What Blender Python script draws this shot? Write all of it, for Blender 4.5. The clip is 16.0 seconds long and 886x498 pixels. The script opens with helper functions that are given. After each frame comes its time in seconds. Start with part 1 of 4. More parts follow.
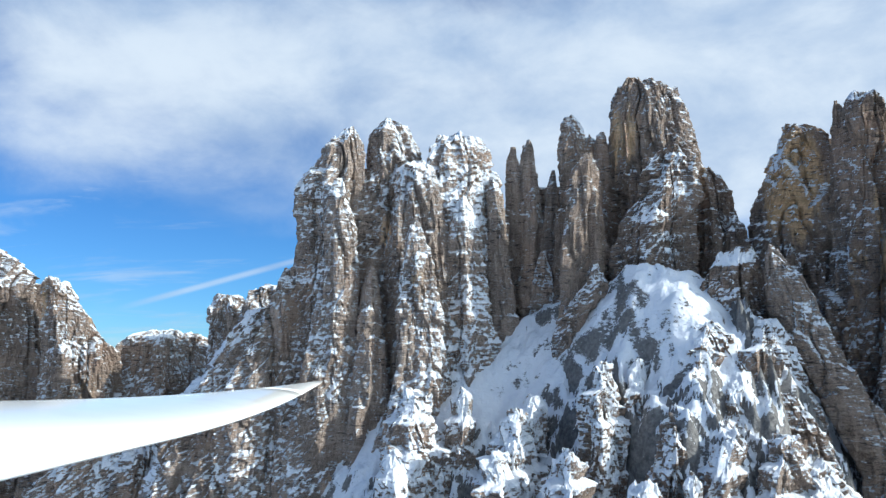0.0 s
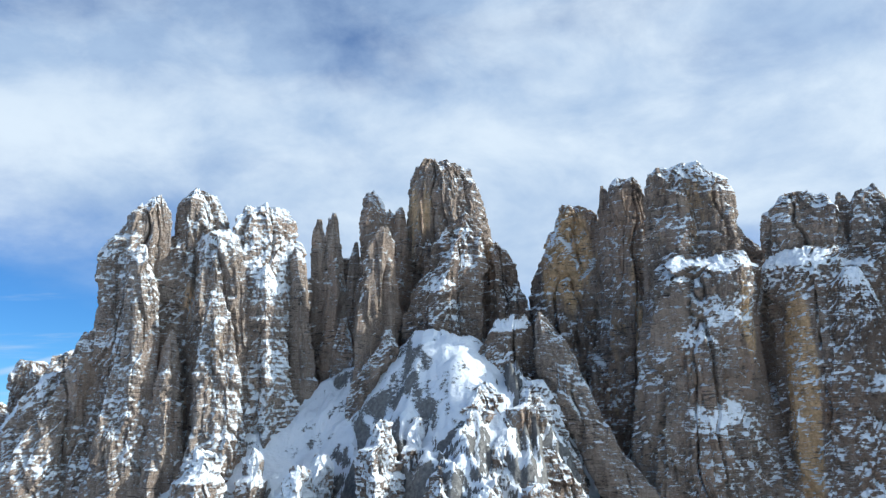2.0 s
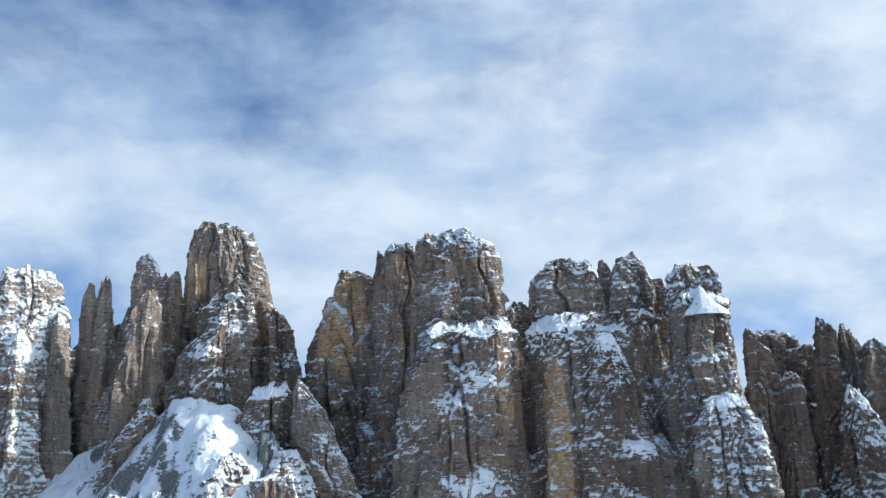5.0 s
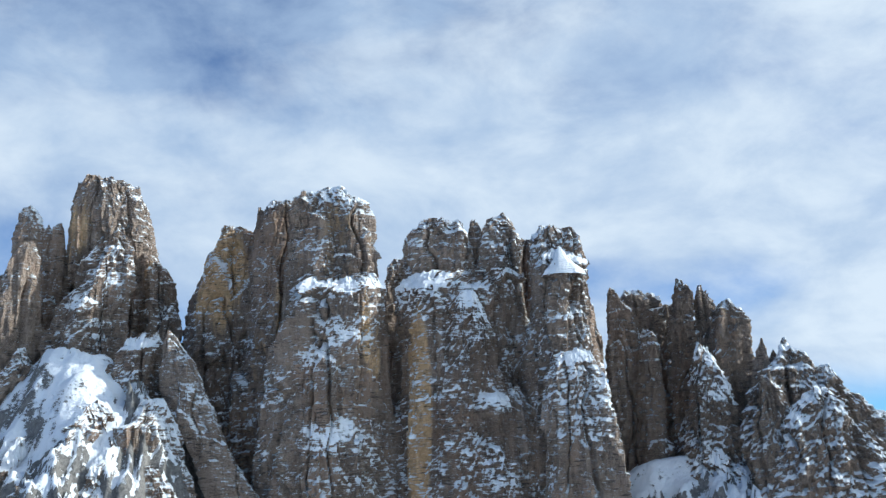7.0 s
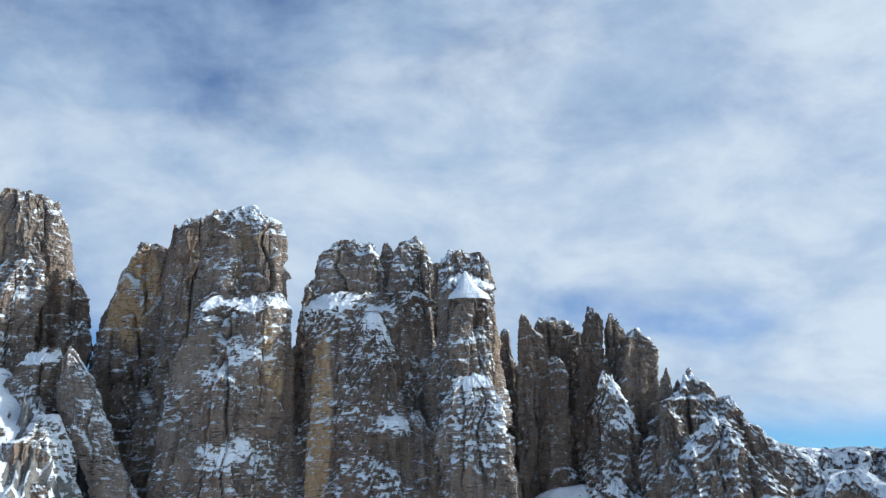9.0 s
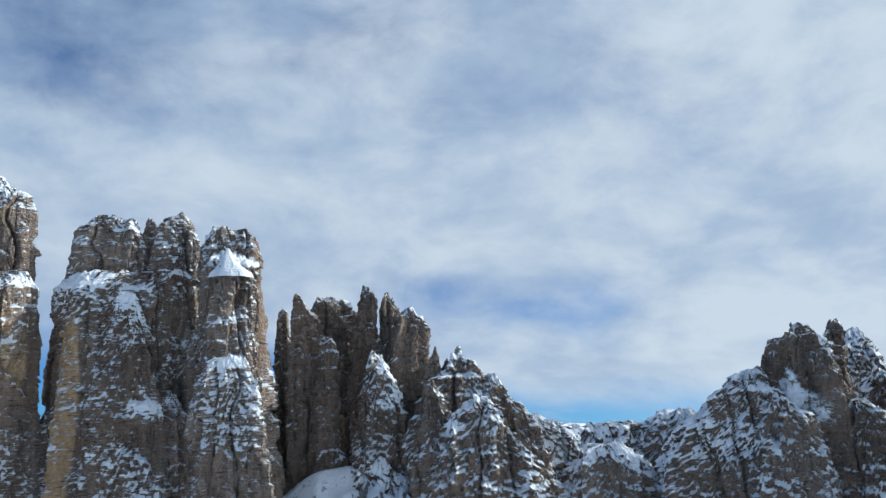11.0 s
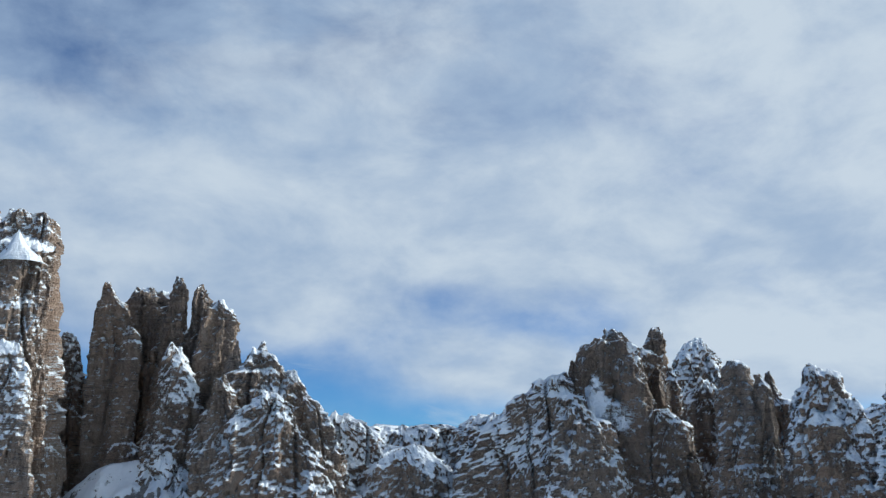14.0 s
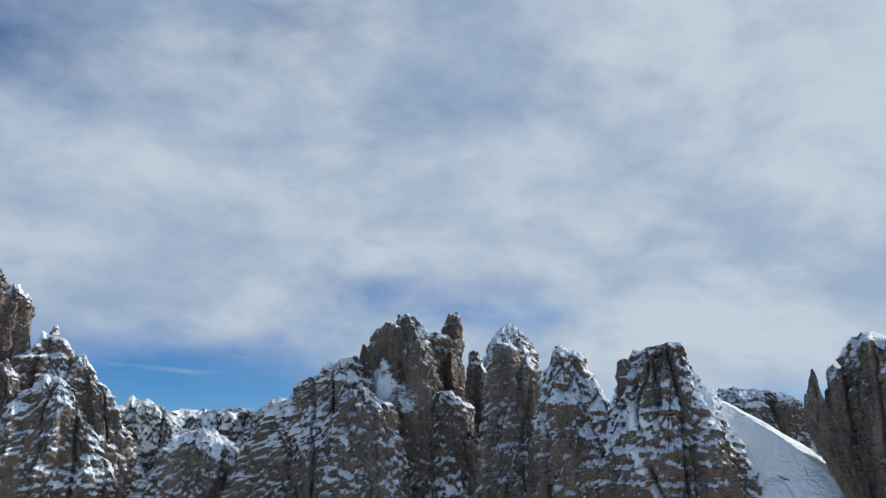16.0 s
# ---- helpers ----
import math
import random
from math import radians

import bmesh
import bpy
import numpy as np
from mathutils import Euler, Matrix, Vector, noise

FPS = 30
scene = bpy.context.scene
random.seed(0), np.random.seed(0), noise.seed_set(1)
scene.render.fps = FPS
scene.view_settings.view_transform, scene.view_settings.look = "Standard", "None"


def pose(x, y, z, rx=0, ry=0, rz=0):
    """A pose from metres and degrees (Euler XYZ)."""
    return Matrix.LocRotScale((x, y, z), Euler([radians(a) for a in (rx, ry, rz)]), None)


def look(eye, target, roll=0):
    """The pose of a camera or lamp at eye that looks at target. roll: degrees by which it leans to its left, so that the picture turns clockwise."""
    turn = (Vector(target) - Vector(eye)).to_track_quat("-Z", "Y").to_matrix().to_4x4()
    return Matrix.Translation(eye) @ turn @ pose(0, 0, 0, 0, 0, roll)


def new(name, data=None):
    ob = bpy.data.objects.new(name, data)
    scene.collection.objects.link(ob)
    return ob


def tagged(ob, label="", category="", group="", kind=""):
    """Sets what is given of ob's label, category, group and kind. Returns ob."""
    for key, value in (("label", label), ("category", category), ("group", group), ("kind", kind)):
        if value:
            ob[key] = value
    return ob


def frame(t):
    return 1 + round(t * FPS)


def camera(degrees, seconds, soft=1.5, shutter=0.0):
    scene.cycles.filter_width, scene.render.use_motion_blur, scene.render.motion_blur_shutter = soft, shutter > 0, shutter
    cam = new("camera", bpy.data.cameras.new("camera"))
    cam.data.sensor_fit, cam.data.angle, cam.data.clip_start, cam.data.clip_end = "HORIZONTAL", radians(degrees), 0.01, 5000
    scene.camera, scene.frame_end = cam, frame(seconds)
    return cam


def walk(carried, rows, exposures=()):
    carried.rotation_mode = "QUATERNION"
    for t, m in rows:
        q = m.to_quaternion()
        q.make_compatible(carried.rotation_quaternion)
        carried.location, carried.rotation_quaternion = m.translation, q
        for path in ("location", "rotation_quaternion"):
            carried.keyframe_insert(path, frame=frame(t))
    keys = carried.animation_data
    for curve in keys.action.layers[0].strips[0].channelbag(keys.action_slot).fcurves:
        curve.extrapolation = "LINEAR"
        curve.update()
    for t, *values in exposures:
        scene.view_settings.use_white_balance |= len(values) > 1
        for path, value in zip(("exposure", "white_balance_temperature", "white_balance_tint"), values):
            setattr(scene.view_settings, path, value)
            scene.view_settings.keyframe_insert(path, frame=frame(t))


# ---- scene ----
cam = camera(54.0, 16.0, soft=1.35)
PATH = [
    (0.0, 13.51, -1.67, 200.90, 96.591, -0.042, 0.736),
    (0.5, 20.68, -12.05, 198.07, 98.217, -0.617, -2.161),
    (1.0, 28.15, -21.24, 195.52, 99.576, -0.392, -4.885),
    (1.5, 36.49, -27.61, 193.64, 100.610, 0.029, -6.748),
    (2.0, 46.04, -30.83, 192.48, 101.543, 0.501, -8.328),
    (2.5, 56.70, -31.53, 191.94, 102.357, 0.929, -9.370),
    (3.0, 68.35, -31.25, 191.75, 103.184, 1.343, -10.454),
    (3.5, 80.69, -31.25, 191.70, 104.017, 1.584, -11.343),
    (4.0, 93.24, -32.20, 191.60, 105.069, 1.754, -12.487),
    (4.5, 105.46, -34.03, 191.37, 106.193, 1.689, -13.602),
    (7.0, 159.11, -62.63, 185.29, 103.279, 1.175, -17.338),
    (7.5, 168.13, -68.53, 184.57, 102.923, 0.809, -17.455),
    (8.0, 177.83, -72.58, 184.12, 103.293, 0.408, -17.459),
    (8.5, 188.51, -74.95, 183.88, 104.053, 0.039, -17.390),
    (9.0, 200.55, -75.78, 183.70, 104.934, -0.084, -18.244),
    (9.5, 213.17, -76.04, 183.52, 105.381, 0.138, -19.917),
    (10.0, 225.87, -76.82, 183.23, 105.064, 0.878, -22.857),
    (12.5, 295.21, -100.01, 177.80, 103.153, 1.741, -28.158),
    (13.0, 311.90, -104.08, 177.46, 103.474, 0.784, -27.504),
    (13.5, 328.16, -109.29, 176.89, 103.767, 0.250, -27.165),
    (14.0, 343.80, -116.33, 175.98, 104.527, -0.219, -27.306),
    (14.5, 359.04, -125.07, 174.79, 105.794, -0.617, -27.623),
    (15.0, 374.20, -135.55, 173.40, 106.949, -0.226, -28.912),
    (15.5, 389.24, -146.41, 172.19, 105.993, 0.059, -30.132),
    (16.0, 404.17, -157.39, 171.12, 103.987, 0.406, -31.289),
]
walk(cam, [(t, pose(*p)) for t, *p in PATH], [(0.0, 0.2, 6000.0, 3.6), (2.0, 0.24, 6000.0, 2.8), (7.0, 0.18, 5980.0, 2.6), (8.5, 0.1, 5980.0, 2.6), (9.5, 0.0, 5980.0, 2.6), (12.5, -0.12, 6020.0, 2.6), (14.5, -0.19, 6020.0, 3.0), (15.3, -0.27, 6060.0, 3.6), (16.0, -0.27, 6140.0, 4.6)])

# ---- light ----
SUN_AZ, SUN_EL = radians(103.5), radians(28.0)   # azimuth clockwise from +y
sun_way = Vector((math.sin(SUN_AZ) * math.cos(SUN_EL), math.cos(SUN_AZ) * math.cos(SUN_EL), math.sin(SUN_EL)))
lamp = bpy.data.lights.new("sun", "SUN")
lamp.energy, lamp.angle, lamp.color = 5.0, radians(0.53), (1.0, 0.95, 0.88)
sun = new("sun", lamp)
sun.matrix_basis = look((0, 0, 900), Vector((0, 0, 900)) - sun_way)


class Nodes:
    """Short hand for node trees."""

    def __init__(self, tree):
        self.tree = tree
        tree.nodes.clear()

    def add(self, kind, inputs=(), **settings):
        n = self.tree.nodes.new(kind)
        if "operation" in settings:
            n.operation = settings["operation"]
        if "use_clamp" in settings:
            n.use_clamp = settings["use_clamp"]
        if "interpolation_type" in settings:
            n.interpolation_type = settings["interpolation_type"]
        if "data_type" in settings:
            n.data_type, n.blend_type = settings["data_type"], settings["blend_type"]
        if "attribute_name" in settings:
            n.attribute_name = settings["attribute_name"]
        for key, value in dict(inputs).items():
            if isinstance(value, bpy.types.NodeSocket):
                self.tree.links.new(value, n.inputs[key])
            else:
                n.inputs[key].default_value = value
        return n

    def math(self, op, a, b=0.0, c=0.0, clamp=False):
        return self.add("ShaderNodeMath", {0: a, 1: b, 2: c}, operation=op, use_clamp=clamp).outputs[0]

    def ramp(self, value, lo, hi, out_lo=0.0, out_hi=1.0):
        return self.add("ShaderNodeMapRange", {0: value, 1: lo, 2: hi, 3: out_lo, 4: out_hi}, interpolation_type="SMOOTHSTEP").outputs[0]

    def mix(self, fac, a, b, blend="MIX"):
        n = self.add("ShaderNodeMix", data_type="RGBA", blend_type=blend)
        for sock, value in ((n.inputs[0], fac), (n.inputs[6], a), (n.inputs[7], b)):
            if isinstance(value, bpy.types.NodeSocket):
                self.tree.links.new(value, sock)
            else:
                sock.default_value = value
        return n.outputs[2]

    def noise(self, vector, scale, detail=4.0, rough=0.55, distort=0.0):
        return self.add("ShaderNodeTexNoise", {"Vector": vector, "Scale": scale, "Detail": detail, "Roughness": rough, "Distortion": distort}).outputs[0]

    def mapped(self, vector, scale=(1, 1, 1), turn=(0, 0, 0), shift=(0, 0, 0)):
        return self.add("ShaderNodeMapping", {"Vector": vector, "Scale": scale, "Rotation": turn, "Location": shift}).outputs[0]


# sky: clear air low down, broken high cloud above
world = bpy.data.worlds.new("sky")
scene.world = world
world.use_nodes = True
n = Nodes(world.node_tree)
air = n.add("ShaderNodeTexSky")
air.sky_type, air.sun_disc, air.sun_elevation, air.sun_rotation = "NISHITA", False, SUN_EL, SUN_AZ
air.altitude, air.air_density, air.dust_density, air.ozone_density = 2600.0, 1.0, 0.3, 3.0
sky = air.outputs[0]
way = n.add("ShaderNodeTexCoord").outputs["Generated"]
sep = n.add("ShaderNodeSeparateXYZ", {0: way})
up = n.math("ADD", n.math("MAXIMUM", sep.outputs[2], 0.0), 0.20)
flat = n.add("ShaderNodeCombineXYZ", {0: n.math("DIVIDE", sep.outputs[0], up), 1: n.math("DIVIDE", sep.outputs[1], up)}).outputs[0]
streak = n.mapped(flat, (0.8, 1.0, 1.0), (0, 0, radians(-35)), (3.1, 1.7, 0))
big = n.noise(streak, 1.0, 2.0, 0.5, 0.2)
round_way = n.mapped(way, (1.0, 1.0, 1.7), (0.1, 0.25, 0.2), (2.3, 0.7, 1.9))
fine = n.noise(round_way, 8.0, 7.0, 0.58, 0.2)
puff = n.math("ADD", n.math("MULTIPLY", big, 0.62), n.math("MULTIPLY", fine, 0.38))
east = n.ramp(n.math("ADD", sep.outputs[0], n.math("MULTIPLY", sep.outputs[2], 0.9)), -0.4, 0.25, -0.14, 0.06)
low = n.math("DIVIDE", sep.outputs[2], n.ramp(sep.outputs[0], -0.12, 0.62, 0.25, 0.10))   # the clear strip is taller in the west
cover = n.math("ADD", n.ramp(low, 0.1, 1.15, -0.30, 0.06), east)
cover = n.math("ADD", cover, n.ramp(sep.outputs[0], -0.64, -0.38, -0.30, 0.0))
dim = n.math("MULTIPLY", n.ramp(sep.outputs[2], 0.30, 0.43), n.ramp(sep.outputs[0], 0.34, -0.02))   # thinner cloud high in the north
cover = n.math("ADD", cover, n.math("MULTIPLY", dim, -0.16))
gap = n.math("MULTIPLY", n.ramp(n.math("ABSOLUTE", n.math("SUBTRACT", sep.outputs[0], 0.52)), 0.17, 0.02), n.ramp(n.math("ABSOLUTE", n.math("SUBTRACT", sep.outputs[2], 0.188)), 0.05, 0.01))
cover = n.math("ADD", cover, n.math("MULTIPLY", gap, -0.15))
amount = n.ramp(n.math("ADD", puff, cover), 0.25, 0.60)
amount = n.math("MULTIPLY", amount, n.ramp(low, 0.15, 0.95, 0.10, 0.97))
# thin wisps and an old vapour trail in the clear strip
wisp = n.ramp(n.noise(n.mapped(flat, (0.5, 1.3, 1.0), (0, 0, radians(20))), 2.2, 6.0, 0.6, 0.8), 0.50, 0.72, 0.0, 0.38)
off = n.add("ShaderNodeVectorMath", {0: way, 1: (0.2593, 0.1450, -0.9549)}, operation="DOT_PRODUCT").outputs[1]
along = n.add("ShaderNodeVectorMath", {0: way, 1: (0.9278, 0.2371, 0.2879)}, operation="DOT_PRODUCT").outputs[1]
trail = n.ramp(n.math("ABSOLUTE", off), 0.0006, 0.0050, 0.5, 0.0)
trail = n.math("MULTIPLY", trail, n.math("MULTIPLY", n.ramp(along, -0.118, -0.038), n.ramp(along, 0.158, 0.098)))
trail = n.math("MULTIPLY", trail, n.ramp(sep.outputs[1], 0.0, 0.3))
amount = n.math("MAXIMUM", amount, n.math("MAXIMUM", wisp, trail))
mottle = n.math("ADD", n.math("MULTIPLY", n.noise(streak, 1.5, 4.0, 0.55, 0.3), 0.5), n.math("MULTIPLY", n.noise(round_way, 7.0, 8.0, 0.6, 0.25), 0.5))
shade = n.ramp(mottle, 0.35, 0.63)
shade = n.math("ADD", shade, n.math("ADD", n.ramp(sep.outputs[0], 0.1, 0.7, -0.02, 0.10), n.math("MULTIPLY", dim, -0.58)), clamp=True)   # brighter towards the sun
cloud = n.mix(shade, (0.43, 0.53, 0.71, 1), (0.76, 0.805, 0.885, 1))
towards = n.add("ShaderNodeVectorMath", {0: way, 1: tuple(sun_way)}, operation="DOT_PRODUCT").outputs[1]
glow = n.ramp(towards, 0.77, 1.0, 1.0, 2.9)   # thin cloud shines round the sun
cloud = n.mix(1.0, cloud, n.add("ShaderNodeCombineXYZ", {0: glow, 1: glow, 2: n.math("MULTIPLY_ADD", glow, 0.85, 0.15)}).outputs[0], "MULTIPLY")
blue = n.mix(1.0, sky, (0.050, 0.085, 0.122, 1), "MULTIPLY")
both = n.mix(amount, blue, cloud)
back = n.add("ShaderNodeBackground", {0: both, 1: 0.92})
n.tree.links.new(back.outputs[0], n.add("ShaderNodeOutputWorld").inputs[0])


# ---- materials ----
def material(name):
    m = bpy.data.materials.new(name)
    m.use_nodes = True
    return m, Nodes(m.node_tree)


def finish(n, colour, rough, normal=None, **more):
    b = n.add("ShaderNodeBsdfPrincipled", {"Base Color": colour, "Roughness": rough, **more})
    if normal is not None:
        n.tree.links.new(normal, b.inputs["Normal"])
    n.tree.links.new(b.outputs[0], n.add("ShaderNodeOutputMaterial").inputs[0])


def snowy_rock():
    """Layered limestone, grey to ochre, with snow where it can lie."""
    m, n = material("snowy_limestone")
    place = n.add("ShaderNodeNewGeometry").outputs["Position"]
    snow = n.add("ShaderNodeAttribute", attribute_name="snow").outputs["Fac"]
    ochre = n.add("ShaderNodeAttribute", attribute_name="ochre").outputs["Fac"]
    bedding = n.add("ShaderNodeAttribute", attribute_name="bedding").outputs["Fac"]
    drip = n.mapped(place, (1.0, 1.0, 0.12))
    layer = n.mapped(place, (0.16, 0.16, 1.0), (radians(4), radians(-3), 0))
    broad = n.noise(place, 0.03, 4.0)
    grain = n.noise(place, 0.5, 6.0, 0.65)
    grit = n.noise(place, 1.6, 5.0, 0.7)
    streaks = n.noise(drip, 0.16, 5.0, 0.6)
    thin = n.noise(n.mapped(place, (1.0, 1.0, 0.07)), 0.5, 4.0, 0.6)
    bands = n.noise(layer, 0.35, 5.0, 0.65)
    patch = n.ramp(n.noise(place, 0.05, 3.0), 0.42, 0.6)
    rock = n.mix(n.ramp(broad, 0.35, 0.65), (0.112, 0.082, 0.060, 1), (0.190, 0.150, 0.118, 1))
    rock = n.mix(n.math("MULTIPLY", n.math("MULTIPLY", bedding, patch), n.ramp(bands, 0.42, 0.66)), rock, (0.270, 0.222, 0.180, 1))
    tan = n.ramp(n.noise(n.mapped(place, (1.0, 1.0, 0.45), shift=(41, 7, 3)), 0.035, 4.0, 0.6), 0.50, 0.64)
    rock = n.mix(n.math("MULTIPLY", tan, 0.75), rock, n.mix(grain, (0.215, 0.142, 0.095, 1), (0.330, 0.245, 0.180, 1)))
    rust = n.mix(n.ramp(grain, 0.35, 0.7), (0.46, 0.325, 0.175, 1), (0.64, 0.48, 0.29, 1))
    rock = n.mix(n.ramp(streaks, 0.55, 0.72, 0.0, 0.65), rock, (0.066, 0.058, 0.053, 1))
    rock = n.mix(n.ramp(thin, 0.52, 0.68, 0.0, 0.45), rock, (0.30, 0.255, 0.205, 1))
    rock = n.mix(n.ramp(thin, 0.46, 0.34, 0.0, 0.45), rock, (0.075, 0.060, 0.050, 1))
    yellow = n.ramp(n.math("ADD", ochre, n.math("MULTIPLY", n.math("SUBTRACT", streaks, 0.5), 1.3)), 0.42, 0.75)
    rock = n.mix(n.ramp(grit, 0.36, 0.68, 0.0, 0.55), rock, (0.33, 0.285, 0.240, 1))
    rock = n.mix(n.math("MULTIPLY", yellow, 0.9), rock, rust)
    rock = n.mix(1.0, rock, n.mix(bedding, (0.76, 0.695, 0.665, 1), (1.36, 1.23, 1.18, 1)), "MULTIPLY")   # browner rock in the east; its colour is also darkened for shade there
    tone_and_sun = n.add("ShaderNodeAttribute", attribute_name="tone_and_sun").outputs["Fac"]
    rock = n.mix(1.0, rock, n.mix(tone_and_sun, (0.86, 0.83, 0.80, 1), (1.60, 1.70, 1.78, 1)), "MULTIPLY")   # greyer rock in the western group; sunlit brightness is put into its colour
    joints = n.noise(layer, 1.1, 3.0, 0.6)
    rock = n.mix(n.math("MULTIPLY", n.ramp(joints, 0.36, 0.47, 0.8, 0.0), n.math("MULTIPLY", n.math("MULTIPLY_ADD", bedding, 0.6, 0.4), n.ramp(n.noise(place, 0.09, 3.0), 0.42, 0.6))), rock, (0.052, 0.043, 0.038, 1))
    strokes = n.noise(n.mapped(place, (0.2, 0.2, 1.0), (radians(4), radians(-3), 0)), 1.2, 5.0, 0.62)
    crumbs = n.math("MULTIPLY", n.math("SUBTRACT", strokes, 0.5), n.math("MULTIPLY_ADD", bedding, 3.2, -1.5))
    crumbs = n.math("ADD", crumbs, n.math("MULTIPLY", n.math("SUBTRACT", n.noise(place, 0.65, 6.0, 0.68), 0.5), n.math("MULTIPLY_ADD", bedding, 0.9, -0.15)))
    crumbs = n.math("ADD", crumbs, n.math("MULTIPLY", n.math("SUBTRACT", grit, 0.5), n.math("MULTIPLY_ADD", bedding, -2.0, 2.5)))
    steps = n.math("ADD", n.math("MULTIPLY", n.noise(place, 0.9, 7.0, 0.7), 1.3), n.math("ADD", n.math("MULTIPLY", bands, n.math("MULTIPLY_ADD", tone_and_sun, -0.9, 1.7)), n.math("ADD", n.math("MULTIPLY", joints, 0.5), n.math("MULTIPLY", thin, 1.1))))
    tread = n.add("ShaderNodeBump", {"Height": steps, "Strength": 1.0, "Distance": 2.4}).outputs[0]
    tread = n.add("ShaderNodeSeparateXYZ", {0: tread}).outputs[2]
    true = n.add("ShaderNodeSeparateXYZ", {0: n.add("ShaderNodeNewGeometry").outputs["Normal"]}).outputs[2]
    crumbs = n.math("ADD", crumbs, n.math("MULTIPLY", n.math("SUBTRACT", tread, true), 0.55))
    lies = n.ramp(n.math("ADD", snow, crumbs), n.math("MULTIPLY_ADD", bedding, 0.36, 0.09), n.math("MULTIPLY_ADD", bedding, -0.11, 0.70))
    dusting = n.ramp(n.math("ADD", snow, n.math("MULTIPLY", crumbs, 1.5)), 0.22, 0.62, 0.0, n.math("MULTIPLY_ADD", bedding, -0.5, 0.82))
    colour = n.mix(n.math("MAXIMUM", lies, dusting), rock, (0.79, 0.81, 0.84, 1))
    relief = n.math("MULTIPLY", steps, n.math("SUBTRACT", 1.0, n.math("MULTIPLY", lies, 0.8)))
    bump = n.add("ShaderNodeBump", {"Height": relief, "Strength": 1.0, "Distance": 2.4}).outputs[0]
    finish(n, colour, n.ramp(lies, 0, 1, 0.92, 0.6), bump)
    return m


def ground_cover():
    """Wind-packed snow with stones and rock breaking through."""
    m, n = material("snow_ground")
    place = n.add("ShaderNodeNewGeometry").outputs["Position"]
    snow = n.add("ShaderNodeAttribute", attribute_name="snow").outputs["Fac"]
    grain = n.noise(place, 0.5, 6.0, 0.65)
    rock = n.mix(n.ramp(grain, 0.3, 0.7), (0.105, 0.100, 0.096, 1), (0.23, 0.22, 0.21, 1))
    crumbs = n.math("SUBTRACT", n.noise(n.mapped(place, (0.6, 0.6, 1.0)), 0.8, 6.0, 0.7), 0.5)
    lies = n.ramp(n.math("ADD", snow, n.math("MULTIPLY", crumbs, 1.0)), 0.40, 0.52)
    white = n.mix(n.ramp(n.noise(place, 0.06, 4.0), 0.3, 0.7), (0.74, 0.77, 0.82, 1), (0.81, 0.83, 0.86, 1))
    colour = n.mix(lies, rock, white)
    relief = n.math("ADD", n.math("MULTIPLY", n.noise(place, 0.35, 6.0, 0.6), 1.0), n.math("MULTIPLY", grain, n.math("SUBTRACT", 1.0, lies)))
    bump = n.add("ShaderNodeBump", {"Height": relief, "Strength": 0.8, "Distance": 1.6}).outputs[0]
    finish(n, colour, 0.7, bump)
    return m


def gelcoat():
    """White glider paint with faint dust."""
    m, n = material("white_gelcoat")
    place = n.add("ShaderNodeNewGeometry").outputs["Position"]
    dust = n.noise(place, 3.0, 5.0)
    colour = n.mix(n.ramp(dust, 0.45, 0.8, 0.0, 0.35), (0.88, 0.86, 0.79, 1), (0.74, 0.71, 0.64, 1))
    finish(n, colour, 0.14, None)
    return m


ROCK, GROUND, WHITE = snowy_rock(), ground_cover(), gelcoat()

# ---- noise for shaping rock ----
_rng = np.random.default_rng(7)
_perm = np.tile(_rng.permutation(256), 3)
_grad = _rng.normal(size=(256, 3))
_jit, _tilt, _toss = _rng.uniform(-1, 1, (256, 3)), _rng.normal(size=(256, 3)) * 0.8, _rng.uniform(-1, 1, 256)
_grad /= np.linalg.norm(_grad, axis=1)[:, None]


def perlin(p):
    """Gradient noise in about -1..1 at an (n, 3) array."""
    cell = np.floor(p).astype(np.int64)
    f = p - cell
    cell &= 255
    w = f * f * f * (f * (f * 6 - 15) + 10)
    out = np.zeros(len(p))
    for i in (0, 1):
        for j in (0, 1):
            for k in (0, 1):
                h = _perm[_perm[_perm[cell[:, 0] + i] + cell[:, 1] + j] + cell[:, 2] + k]
                g = _grad[h]
                d = g[:, 0] * (f[:, 0] - i) + g[:, 1] * (f[:, 1] - j) + g[:, 2] * (f[:, 2] - k)
                wx = w[:, 0] if i else 1 - w[:, 0]
                wy = w[:, 1] if j else 1 - w[:, 1]
                wz = w[:, 2] if k else 1 - w[:, 2]
                out += d * wx * wy * wz
    return out * 1.6


def fbm(p, scale, octaves=3, rough=0.5):
    total, amp = np.zeros(len(p)), 1.0
    q = p * np.asarray(scale)
    for _ in range(octaves):
        total += amp * perlin(q)
        q, amp = q * 2.03 + 17.3, amp * rough
    return total


